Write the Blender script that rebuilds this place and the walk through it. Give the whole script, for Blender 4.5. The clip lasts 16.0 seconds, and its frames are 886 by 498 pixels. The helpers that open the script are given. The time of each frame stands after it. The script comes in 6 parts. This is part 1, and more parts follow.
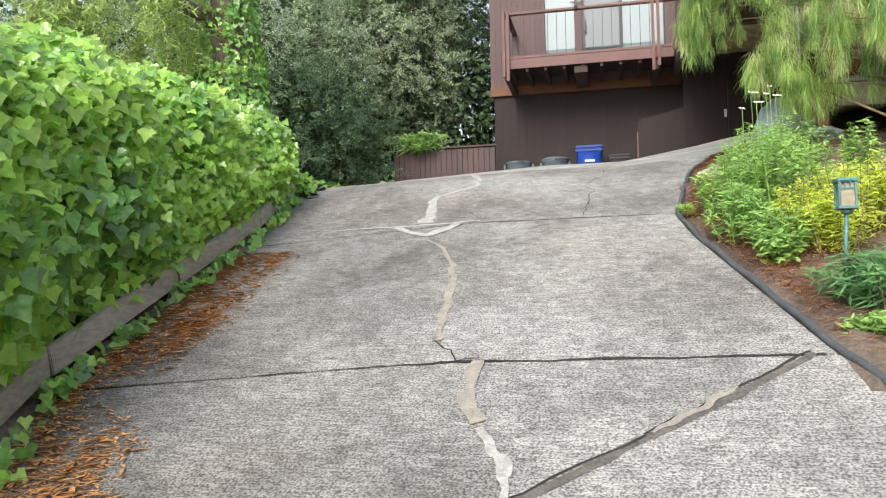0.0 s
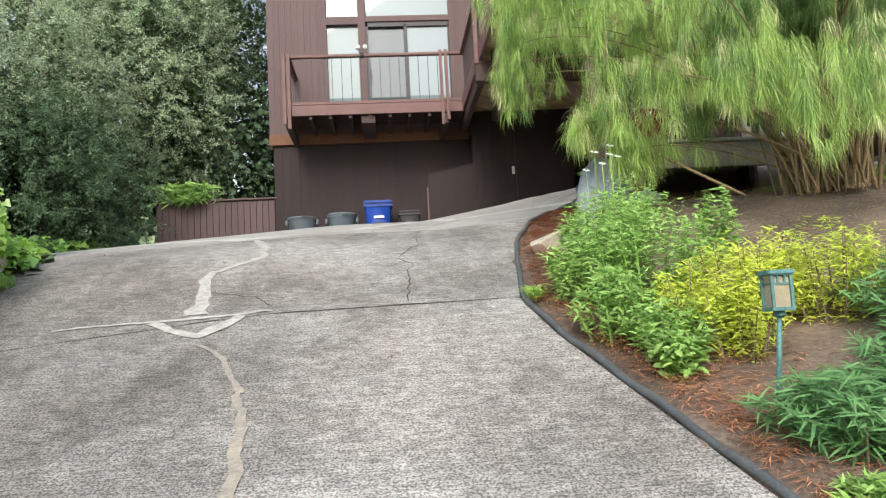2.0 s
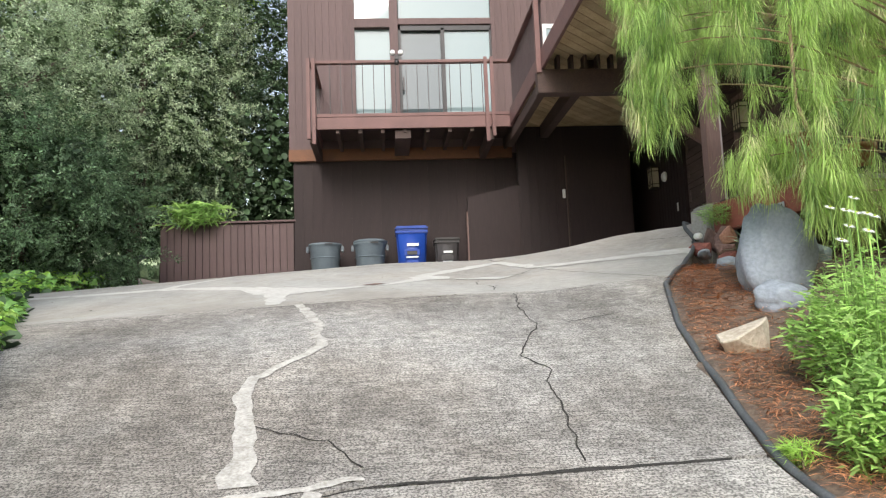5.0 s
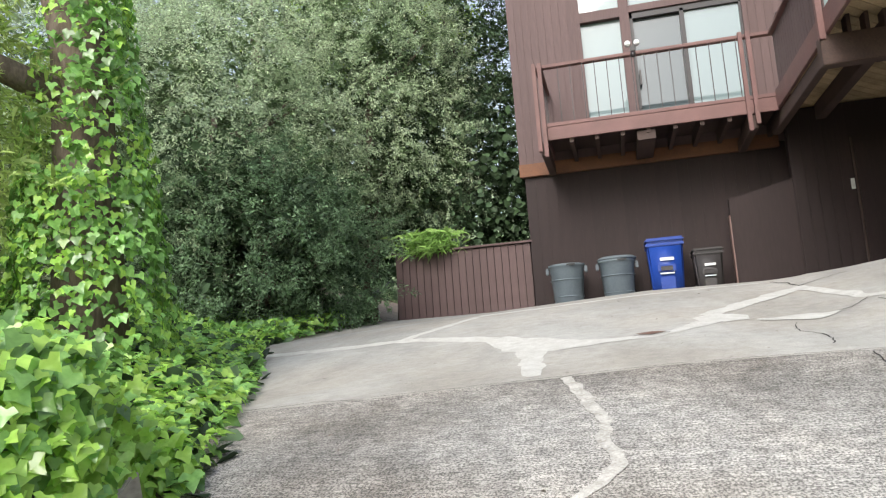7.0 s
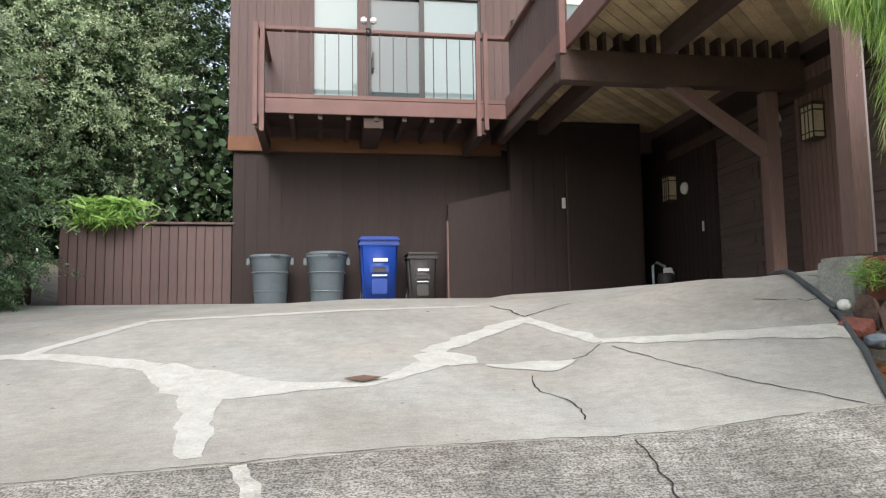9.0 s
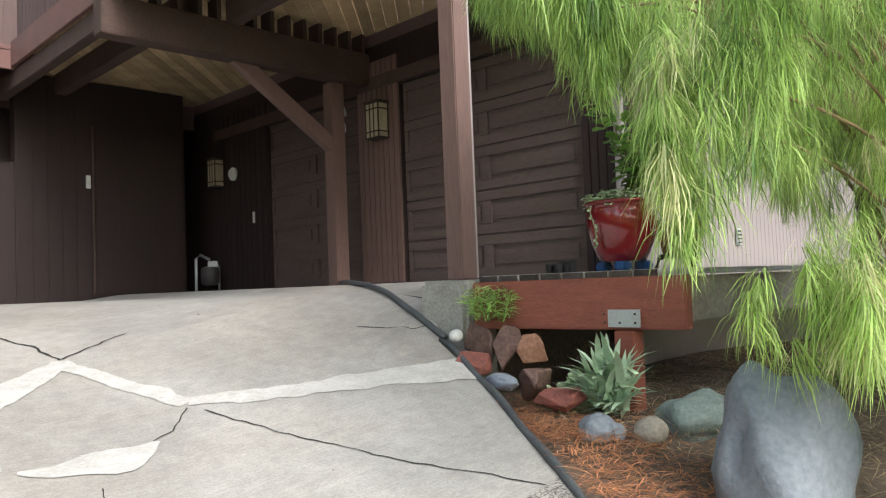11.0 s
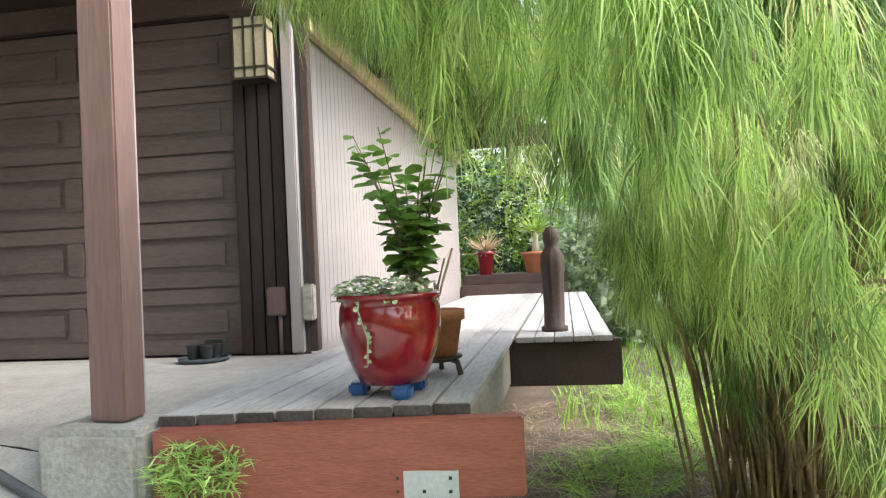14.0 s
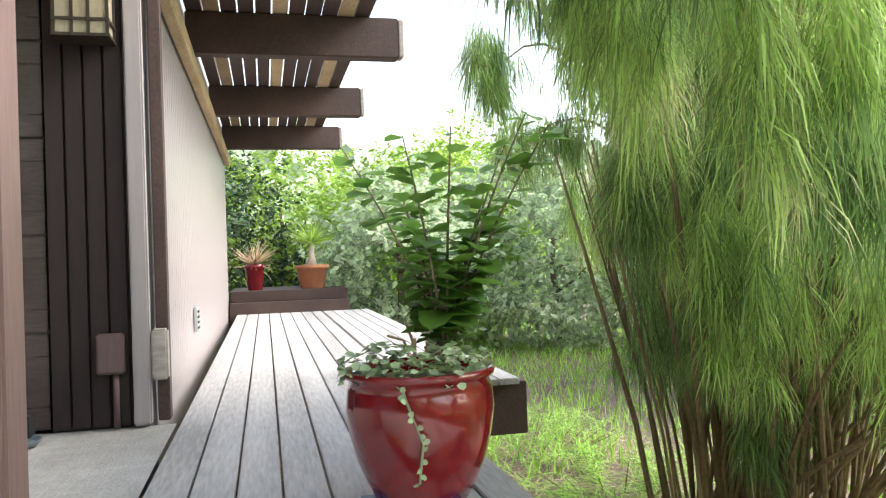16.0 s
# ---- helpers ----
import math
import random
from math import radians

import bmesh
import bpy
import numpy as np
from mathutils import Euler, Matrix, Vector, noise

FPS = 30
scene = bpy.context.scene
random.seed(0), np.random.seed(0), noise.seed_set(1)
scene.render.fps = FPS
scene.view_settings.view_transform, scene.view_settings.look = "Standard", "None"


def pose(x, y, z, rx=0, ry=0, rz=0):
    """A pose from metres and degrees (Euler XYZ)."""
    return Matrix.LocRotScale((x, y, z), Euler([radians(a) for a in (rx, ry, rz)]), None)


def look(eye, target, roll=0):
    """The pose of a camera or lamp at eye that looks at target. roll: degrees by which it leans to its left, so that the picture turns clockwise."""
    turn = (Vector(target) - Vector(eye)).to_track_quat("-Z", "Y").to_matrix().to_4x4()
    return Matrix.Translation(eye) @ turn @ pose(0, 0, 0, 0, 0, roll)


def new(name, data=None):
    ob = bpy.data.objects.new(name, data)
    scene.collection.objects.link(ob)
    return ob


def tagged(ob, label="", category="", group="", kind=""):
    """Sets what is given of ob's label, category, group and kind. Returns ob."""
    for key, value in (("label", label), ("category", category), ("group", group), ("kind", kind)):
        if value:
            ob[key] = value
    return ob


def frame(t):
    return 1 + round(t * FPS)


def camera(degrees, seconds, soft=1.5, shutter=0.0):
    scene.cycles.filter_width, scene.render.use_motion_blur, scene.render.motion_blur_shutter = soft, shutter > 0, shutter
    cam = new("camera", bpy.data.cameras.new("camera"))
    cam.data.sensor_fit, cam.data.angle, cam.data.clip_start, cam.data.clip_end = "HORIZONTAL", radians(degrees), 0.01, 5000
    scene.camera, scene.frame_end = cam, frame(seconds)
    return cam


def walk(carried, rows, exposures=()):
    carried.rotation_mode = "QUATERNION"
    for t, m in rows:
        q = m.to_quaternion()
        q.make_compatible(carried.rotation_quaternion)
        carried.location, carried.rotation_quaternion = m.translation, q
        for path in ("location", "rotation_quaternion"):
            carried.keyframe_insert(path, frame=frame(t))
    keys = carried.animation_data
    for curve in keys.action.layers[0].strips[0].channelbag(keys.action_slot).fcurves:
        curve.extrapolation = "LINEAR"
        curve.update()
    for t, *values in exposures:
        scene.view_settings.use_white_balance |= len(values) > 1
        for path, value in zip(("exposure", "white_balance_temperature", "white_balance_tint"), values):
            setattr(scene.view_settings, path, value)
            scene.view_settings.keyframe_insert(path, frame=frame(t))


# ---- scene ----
from mathutils.bvhtree import BVHTree

cam = camera(60.5, 16.0, soft=1.2)
PATH = [
    (0, (0.007, -0.132, 1.774), (-0.431, 1.816, 1.886), -0.9),
    (0.5, (-0.073, 0.292, 1.88), (-0.166, 2.286, 2.002), -1.8),
    (1, (-0.189, 0.628, 2.02), (-0.12, 2.612, 2.268), -2.5),
    (1.5, (-0.327, 0.976, 2.115), (-0.192, 2.954, 2.377), -2.5),
    (2, (-0.37, 1.366, 2.182), (-0.22, 3.348, 2.402), -3.1),
    (2.5, (-0.457, 1.689, 2.314), (-0.297, 3.674, 2.497), -2.9),
    (3, (-0.572, 2.007, 2.423), (-0.29, 3.979, 2.604), -2.0),
    (3.5, (-0.614, 2.319, 2.549), (-0.298, 4.28, 2.782), -2.0),
    (4, (-0.753, 2.666, 2.661), (-0.588, 4.641, 2.929), -2.2),
    (4.2, (-0.836, 2.812, 2.724), (-0.683, 4.789, 2.988), -2.0),
    (6.3, (-1.163, 4.153, 3.197), (-1.098, 6.138, 3.429), -5.1),
    (6.5, (-1.214, 4.283, 3.267), (-1.296, 6.265, 3.52), -5.4),
    (7, (-1.342, 4.671, 3.387), (-1.78, 6.601, 3.676), -4.1),
    (7.5, (-1.402, 4.986, 3.483), (-1.916, 6.895, 3.781), -2.0),
    (8, (-1.394, 5.322, 3.59), (-1.867, 7.246, 3.863), -0.8),
    (8.5, (-1.407, 5.714, 3.664), (-1.578, 7.692, 3.906), 0.3),
    (9, (-1.358, 6.089, 3.775), (-1.051, 8.055, 3.976), -0.8),
    (9.5, (-1.285, 6.47, 3.915), (-0.599, 8.339, 4.103), -2.2),
    (10, (-1.3, 6.82, 4.035), (-0.361, 8.577, 4.205), -2.4),
    (10.2, (-1.309, 6.954, 4.062), (-0.265, 8.653, 4.221), -2.4),
    (12.3, (-0.974, 8.298, 4.485), (0.821, 9.178, 4.525), -2.3),
    (12.5, (-0.891, 8.442, 4.512), (0.945, 9.234, 4.564), -2.5),
    (13, (-0.623, 8.709, 4.583), (1.276, 9.33, 4.663), -1.9),
    (13.5, (-0.45, 9.003, 4.709), (1.484, 9.508, 4.772), -2.2),
    (14, (-0.313, 9.284, 4.796), (1.662, 9.598, 4.834), -2.6),
    (14.5, (-0.129, 9.578, 4.866), (1.871, 9.579, 4.863), -3.0),
    (15, (0.175, 9.843, 4.897), (2.158, 9.589, 4.904), -3.6),
    (15.5, (0.415, 10.161, 4.936), (2.378, 9.781, 4.984), -3.5),
    (16, (0.657, 10.462, 5.004), (2.604, 10.005, 5.022), -1.9),
]
walk(cam, [(t, look(eye, target, roll)) for t, eye, target, roll in PATH], exposures=[(0, 1.08), (2, 0.98), (4.2, 1.0), (6.3, 1.08), (9, 1.02), (10.2, 1.04), (12.3, 1.82), (16, 2.05)])

# ---------------- world and sun ----------------
world = bpy.data.worlds.new("sky")
scene.world = world
world.use_nodes = True
wn, wl = world.node_tree.nodes, world.node_tree.links
wn.clear()
sky = wn.new("ShaderNodeTexSky")
sky.sky_type = "NISHITA"
sky.sun_disc = False
sky.sun_elevation, sky.sun_rotation = radians(37), radians(190)
sky.dust_density, sky.air_density = 2.0, 1.2
hs = wn.new("ShaderNodeHueSaturation")
hs.inputs["Saturation"].default_value = 0.55
bg = wn.new("ShaderNodeBackground")
bg.inputs["Strength"].default_value = 0.15
wo = wn.new("ShaderNodeOutputWorld")
wl.new(sky.outputs[0], hs.inputs["Color"])
wl.new(hs.outputs[0], bg.inputs["Color"])
wl.new(bg.outputs[0], wo.inputs["Surface"])
sun_data = bpy.data.lights.new("sun", "SUN")
sun_data.energy, sun_data.angle, sun_data.color = 1.3, radians(30), (1.0, 0.975, 0.94)
sun = new("sun", sun_data)
sun.matrix_world = look((-5, -20, 24), (0, 8, 3))

# ---------------- materials ----------------


def material(name, color, dark=None, scale=6.0, fine=60.0, rough=0.7, bump=0.3, metal=0.0, spec=0.4, stretch=(1, 1, 1), coat=0.0, mixing=0.5, trans=0.0, per=0.0):
    """Two scales of noise between color and dark, with bump; trans: share of light let through (leaves); per: variation by island and object."""
    m = bpy.data.materials.new(name)
    m.use_nodes = True
    n, l = m.node_tree.nodes, m.node_tree.links
    b = n["Principled BSDF"]
    dark = dark or tuple(c * 0.6 for c in color)
    co = n.new("ShaderNodeTexCoord")
    mp = n.new("ShaderNodeMapping")
    mp.inputs["Scale"].default_value = stretch
    l.new(co.outputs["Object"], mp.inputs[0])
    n1, n2 = n.new("ShaderNodeTexNoise"), n.new("ShaderNodeTexNoise")
    n1.inputs["Scale"].default_value, n2.inputs["Scale"].default_value = scale, fine
    n1.inputs["Detail"].default_value = 5
    n2.inputs["Detail"].default_value = 4
    for k in (n1, n2):
        l.new(mp.outputs[0], k.inputs["Vector"])
    add = n.new("ShaderNodeMix")
    add.data_type = "FLOAT"
    add.inputs[0].default_value = mixing
    l.new(n1.outputs[0], add.inputs[2])
    l.new(n2.outputs[0], add.inputs[3])
    ramp = n.new("ShaderNodeValToRGB")
    ramp.color_ramp.elements[0].position, ramp.color_ramp.elements[1].position = 0.36, 0.64
    ramp.color_ramp.elements[0].color, ramp.color_ramp.elements[1].color = (*dark, 1), (*color, 1)
    l.new(add.outputs[0], ramp.inputs[0])
    out = ramp.outputs[0]
    if per:
        geo, obi = n.new("ShaderNodeNewGeometry"), n.new("ShaderNodeObjectInfo")
        sm = n.new("ShaderNodeMath")
        sm.operation = "ADD"
        l.new(geo.outputs["Random Per Island"], sm.inputs[0])
        l.new(obi.outputs["Random"], sm.inputs[1])
        fr = n.new("ShaderNodeMath")
        fr.operation = "FRACT"
        l.new(sm.outputs[0], fr.inputs[0])
        mr = n.new("ShaderNodeMapRange")
        mr.inputs["To Min"].default_value, mr.inputs["To Max"].default_value = 1 - per, 1 + per
        l.new(fr.outputs[0], mr.inputs["Value"])
        hv = n.new("ShaderNodeHueSaturation")
        l.new(mr.outputs[0], hv.inputs["Value"])
        l.new(out, hv.inputs["Color"])
        out = hv.outputs[0]
    l.new(out, b.inputs["Base Color"])
    b.inputs["Roughness"].default_value = rough
    b.inputs["Metallic"].default_value = metal
    b.inputs["Specular IOR Level"].default_value = spec
    b.inputs["Coat Weight"].default_value = coat
    if bump:
        bp = n.new("ShaderNodeBump")
        bp.inputs["Strength"].default_value = bump
        bp.inputs["Distance"].default_value = 0.02
        l.new(add.outputs[0], bp.inputs["Height"])
        l.new(bp.outputs[0], b.inputs["Normal"])
    if trans:
        tr = n.new("ShaderNodeBsdfTranslucent")
        l.new(out, tr.inputs["Color"])
        ms = n.new("ShaderNodeMixShader")
        ms.inputs[0].default_value = trans
        l.new(b.outputs[0], ms.inputs[1])
        l.new(tr.outputs[0], ms.inputs[2])
        l.new(ms.outputs[0], n["Material Output"].inputs["Surface"])
    return m


def glass(name, tint, rough=0.02):
    m = bpy.data.materials.new(name)
    m.use_nodes = True
    b = m.node_tree.nodes["Principled BSDF"]
    b.inputs["Base Color"].default_value = (*tint, 1)
    b.inputs["Roughness"].default_value = rough
    b.inputs["Specular IOR Level"].default_value = 0.9
    b.inputs["Coat Weight"].default_value = 0.5
    b.inputs["Coat Roughness"].default_value = 0.01
    return m




def concrete(name, light, dark, speck, lines, stain=0.8, grain=150.0, relief=0.8, mid_low=0.68):
    """Worn concrete: broad stains, aggregate specks and faint broom lines."""
    m = bpy.data.materials.new(name)
    m.use_nodes = True
    n, l = m.node_tree.nodes, m.node_tree.links
    b = n["Principled BSDF"]
    co = n.new("ShaderNodeTexCoord")

    def noise_node(scale, detail, stretch=None, rough=0.6):
        t = n.new("ShaderNodeTexNoise")
        t.inputs["Scale"].default_value, t.inputs["Detail"].default_value, t.inputs["Roughness"].default_value = scale, detail, rough
        if stretch:
            mp = n.new("ShaderNodeMapping")
            mp.inputs["Scale"].default_value = stretch
            l.new(co.outputs["Object"], mp.inputs[0])
            l.new(mp.outputs[0], t.inputs["Vector"])
        else:
            l.new(co.outputs["Object"], t.inputs["Vector"])
        return t

    def ramp(src, a, b_, lo, hi):
        r = n.new("ShaderNodeValToRGB")
        r.color_ramp.elements[0].position, r.color_ramp.elements[1].position = a, b_
        r.color_ramp.elements[0].color, r.color_ramp.elements[1].color = (*lo, 1), (*hi, 1)
        l.new(src, r.inputs[0])
        return r.outputs[0]

    def times(a, c, f=1.0):
        x = n.new("ShaderNodeMix")
        x.data_type, x.blend_type = "RGBA", "MULTIPLY"
        x.inputs[0].default_value = f
        l.new(a, x.inputs[6])
        l.new(c, x.inputs[7])
        return x.outputs[2]

    broad = ramp(noise_node(stain, 7, (1, 0.55, 1), 0.68).outputs[0], 0.36, 0.62, dark, light)
    sp = noise_node(grain, 3)
    c = times(broad, ramp(sp.outputs[0], 0.42, 0.55, (1 - speck,) * 3, (1 + 0.0,) * 3))
    mid = noise_node(11, 5)
    c = times(c, ramp(mid.outputs[0], 0.34, 0.62, (mid_low, mid_low, mid_low), (1, 1, 1)))
    ln = noise_node(60, 2, (0.12, 1.6, 0.12))
    c = times(c, ramp(ln.outputs[0], 0.42, 0.58, (1 - lines,) * 3, (1, 1, 1)))
    c = times(c, ramp(noise_node(0.45, 4).outputs[0], 0.40, 0.60, (1.0, 0.955, 0.91), (1, 1, 1)))
    l.new(c, b.inputs["Base Color"])
    b.inputs["Roughness"].default_value = 0.88
    b.inputs["Specular IOR Level"].default_value = 0.3
    bp = n.new("ShaderNodeBump")
    bp.inputs["Strength"].default_value, bp.inputs["Distance"].default_value = relief, 0.008
    l.new(sp.outputs[0], bp.inputs["Height"])
    l.new(bp.outputs[0], b.inputs["Normal"])
    return m


M = {
    "rough_concrete": concrete("rough_concrete", (0.62, 0.595, 0.555), (0.27, 0.252, 0.23), 0.64, 0.30, 0.75, 95, 0.9, 0.68),
    "smooth_concrete": concrete("smooth_concrete", (0.47, 0.46, 0.43), (0.35, 0.34, 0.315), 0.14, 0.08, 0.9, 90, 0.3, 0.87),
    "patch": material("patch", (0.55, 0.53, 0.49), (0.31, 0.29, 0.26), 16, 70, 0.9, 0.3),
    "ochre": material("ochre", (0.42, 0.37, 0.295), (0.25, 0.23, 0.205), 14, 60, 0.9, 0.4),
    "crack": material("crack", (0.05, 0.045, 0.04), (0.02, 0.02, 0.018), 20, 90, 1.0, 0.2),
    "soil": material("soil", (0.22, 0.165, 0.125), (0.09, 0.07, 0.055), 2, 40, 1.0, 0.8),
    "mulch": material("mulch", (0.42, 0.19, 0.1), (0.18, 0.08, 0.05), 8, 120, 1.0, 1.0),
    # siding brown darkened to carry the shade under balcony and carport
    "wood_wall_shaded": material("wood_wall_shaded", (0.029, 0.0165, 0.0155), (0.020, 0.0115, 0.011), 2, 30, 0.7, 0.15, stretch=(1, 1, 0.15), per=0.12),
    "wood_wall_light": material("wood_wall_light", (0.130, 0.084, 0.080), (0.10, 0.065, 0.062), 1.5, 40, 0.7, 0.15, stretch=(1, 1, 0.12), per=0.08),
    "wood_rail": material("wood_rail", (0.19, 0.098, 0.088), (0.135, 0.072, 0.065), 3, 50, 0.6, 0.15),
    "wood_dark": material("wood_dark", (0.085, 0.052, 0.042), (0.05, 0.032, 0.027), 3, 50, 0.7, 0.2),
    "wood_post": material("wood_post", (0.19, 0.115, 0.10), (0.13, 0.08, 0.068), 3, 60, 0.55, 0.15, stretch=(1, 1, 0.1)),
    "wood_raw": material("wood_raw", (0.52, 0.4, 0.24), (0.32, 0.23, 0.13), 3, 45, 0.8, 0.2, per=0.25),
    "wood_stain": material("wood_stain", (0.20, 0.085, 0.04), (0.13, 0.06, 0.035), 4, 40, 0.7, 0.2),
    "red_beam": material("red_beam", (0.33, 0.105, 0.07), (0.22, 0.07, 0.05), 3, 26, 0.6, 0.3, stretch=(6, 0.6, 6)),
    "deck_board": material("deck_board", (0.54, 0.525, 0.51), (0.33, 0.315, 0.30), 2.5, 30, 0.75, 0.25, stretch=(0.25, 2, 2), per=0.12),
    "end_grain": material("end_grain", (0.10, 0.085, 0.075), (0.05, 0.042, 0.038), 9, 60, 0.9, 0.4, per=0.3),
    "grey_board": material("grey_board", (0.46, 0.41, 0.36), (0.26, 0.23, 0.195), 2, 40, 0.9, 0.4, stretch=(1, 0.2, 1)),
    "pale_siding": material("pale_siding", (0.35, 0.31, 0.306), (0.30, 0.262, 0.258), 1.2, 30, 0.42, 0.1, stretch=(1, 1, 0.1)),
    "garage": material("garage", (0.128, 0.094, 0.086), (0.092, 0.068, 0.062), 3, 40, 0.24, 0.2, stretch=(0.3, 0.3, 2)),
    "pane_light": glass("pane_light", (0.20, 0.26, 0.265)),
    "pane_dark": glass("pane_dark", (0.07, 0.09, 0.095)),
    "curtain": material("curtain", (0.70, 0.76, 0.75), (0.60, 0.67, 0.66), 2, 20, 0.9, 0.1),
    "alu_dark": material("alu_dark", (0.035, 0.03, 0.03), (0.025, 0.022, 0.022), 5, 50, 0.4, 0.05),
    "bin_grey": material("bin_grey", (0.135, 0.165, 0.185), (0.105, 0.13, 0.15), 3, 40, 0.5, 0.05),
    "bin_blue": material("bin_blue", (0.014, 0.055, 0.30), (0.010, 0.042, 0.24), 3, 40, 0.42, 0.05),
    "bin_black": material("bin_black", (0.055, 0.05, 0.05), (0.04, 0.036, 0.036), 3, 40, 0.5, 0.05),
    "label_white": material("label_white", (0.7, 0.7, 0.7), (0.6, 0.6, 0.6), 9, 60, 0.6, 0.0),
    "red_glaze": material("red_glaze", (0.25, 0.009, 0.016), (0.17, 0.007, 0.012), 3, 14, 0.14, 0.03, spec=0.6, coat=0.6),
    "terracotta": material("terracotta", (0.48, 0.20, 0.10), (0.36, 0.14, 0.07), 5, 50, 0.8, 0.2),
    "blue_foot": material("blue_foot", (0.03, 0.10, 0.28), (0.02, 0.07, 0.2), 5, 50, 0.35, 0.05),
    "steel": material("steel", (0.62, 0.66, 0.68), (0.50, 0.54, 0.56), 6, 60, 0.45, 0.05, metal=0.6),
    "hose": material("hose", (0.10, 0.11, 0.115), (0.06, 0.065, 0.07), 8, 90, 0.6, 0.2),
    "block": material("block", (0.44, 0.43, 0.39), (0.26, 0.25, 0.22), 5, 50, 0.9, 0.6),
    "boulder": material("boulder", (0.29, 0.325, 0.37), (0.19, 0.215, 0.25), 3, 40, 0.8, 0.6),
    "pale_rock": material("pale_rock", (0.55, 0.49, 0.40), (0.33, 0.28, 0.22), 4, 40, 0.9, 0.7),
    "red_rock": material("red_rock", (0.46, 0.25, 0.16), (0.24, 0.11, 0.07), 7, 45, 0.8, 0.8),
    "brick_rock": material("brick_rock", (0.30, 0.10, 0.075), (0.15, 0.06, 0.05), 7, 45, 0.85, 0.8),
    "dark_rock": material("dark_rock", (0.20, 0.12, 0.095), (0.09, 0.055, 0.05), 7, 45, 0.8, 0.8),
    "green_rock": material("green_rock", (0.30, 0.36, 0.34), (0.17, 0.22, 0.21), 6, 50, 0.8, 0.5),
    "bark": material("bark", (0.22, 0.17, 0.135), (0.10, 0.078, 0.062), 4, 40, 1.0, 0.8, stretch=(1, 1, 0.3)),
    "cane": material("cane", (0.36, 0.26, 0.14), (0.17, 0.125, 0.075), 4, 40, 0.7, 0.3, per=0.3),
    "twig": material("twig", (0.30, 0.23, 0.16), (0.18, 0.14, 0.1), 6, 50, 0.9, 0.2),
    "ivy": material("ivy", (0.29, 0.52, 0.14), (0.14, 0.30, 0.07), 3, 30, 0.24, 0.1, spec=0.6, trans=0.35, per=0.5),
    # brighter ivy tone; leaf glints and light shining through are put into it
    "ivy_bright": material("ivy_bright", (0.50, 0.74, 0.16), (0.31, 0.55, 0.09), 3, 30, 0.22, 0.1, spec=0.7, trans=0.45, per=0.3),
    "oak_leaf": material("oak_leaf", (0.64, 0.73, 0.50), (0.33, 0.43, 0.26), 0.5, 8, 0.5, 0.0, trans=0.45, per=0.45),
    # darkened oak leaf; stands for the shade inside the crowns
    "oak_shade": material("oak_shade", (0.19, 0.27, 0.13), (0.10, 0.15, 0.07), 0.5, 8, 0.6, 0.0, trans=0.3, per=0.5),
    # greener leaf, also darkened for the shaded foot of the canopy
    "green_shade_leaf": material("green_shade_leaf", (0.27, 0.40, 0.22), (0.12, 0.20, 0.10), 0.6, 9, 0.4, 0.0, trans=0.3, per=0.5),
    # leaf colour darkened to stand for shade deep in foliage
    "dark_shade_leaf": material("dark_shade_leaf", (0.075, 0.125, 0.055), (0.04, 0.075, 0.035), 0.5, 8, 0.6, 0.0, trans=0.2, per=0.5),
    "lime_leaf": material("lime_leaf", (0.42, 0.58, 0.1), (0.26, 0.42, 0.07), 0.6, 8, 0.5, 0.0, trans=0.4, per=0.4),
    "feather_leaf": material("feather_leaf", (0.50, 0.60, 0.20), (0.28, 0.40, 0.11), 0.6, 8, 0.5, 0.0, trans=0.4, per=0.4),
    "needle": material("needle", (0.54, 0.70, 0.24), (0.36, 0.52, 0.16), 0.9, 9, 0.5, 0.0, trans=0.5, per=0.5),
    # darker needles: mixed in at random, and set inside for interior shade
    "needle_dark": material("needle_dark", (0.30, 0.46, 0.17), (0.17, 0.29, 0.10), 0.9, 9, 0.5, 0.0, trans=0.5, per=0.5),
    "needle_pale": material("needle_pale", (0.86, 0.84, 0.52), (0.7, 0.72, 0.38), 0.9, 9, 0.6, 0.0, trans=0.5, per=0.35),
    "weed": material("weed", (0.42, 0.62, 0.18), (0.26, 0.44, 0.12), 2, 20, 0.5, 0.0, trans=0.4, per=0.4),
    "yellow_leaf": material("yellow_leaf", (0.70, 0.76, 0.12), (0.48, 0.58, 0.09), 2, 20, 0.5, 0.0, trans=0.4, per=0.35),
    "juniper": material("juniper", (0.19, 0.37, 0.13), (0.11, 0.25, 0.09), 2, 20, 0.6, 0.0, trans=0.3, per=0.4),
    "agave": material("agave", (0.5, 0.64, 0.46), (0.36, 0.5, 0.34), 3, 30, 0.6, 0.1, trans=0.1, per=0.2),
    "grass": material("grass", (0.4, 0.62, 0.12), (0.26, 0.46, 0.08), 1, 20, 0.6, 0.0, trans=0.35, per=0.4),
    "straw": material("straw", (0.66, 0.52, 0.34), (0.45, 0.33, 0.21), 2, 20, 0.9, 0.0, per=0.5),
    "red_needles": material("red_needles", (0.58, 0.27, 0.13), (0.38, 0.16, 0.075), 2, 20, 0.9, 0.0, per=0.5),
    "rust_litter": material("rust_litter", (0.80, 0.44, 0.17), (0.55, 0.28, 0.11), 2, 20, 0.9, 0.0, per=0.3),
    "mortar": material("mortar", (0.57, 0.56, 0.525), (0.43, 0.415, 0.38), 9, 50, 0.9, 0.3),
    "drain_rust": material("drain_rust", (0.20, 0.11, 0.08), (0.12, 0.07, 0.055), 20, 90, 0.8, 0.3),
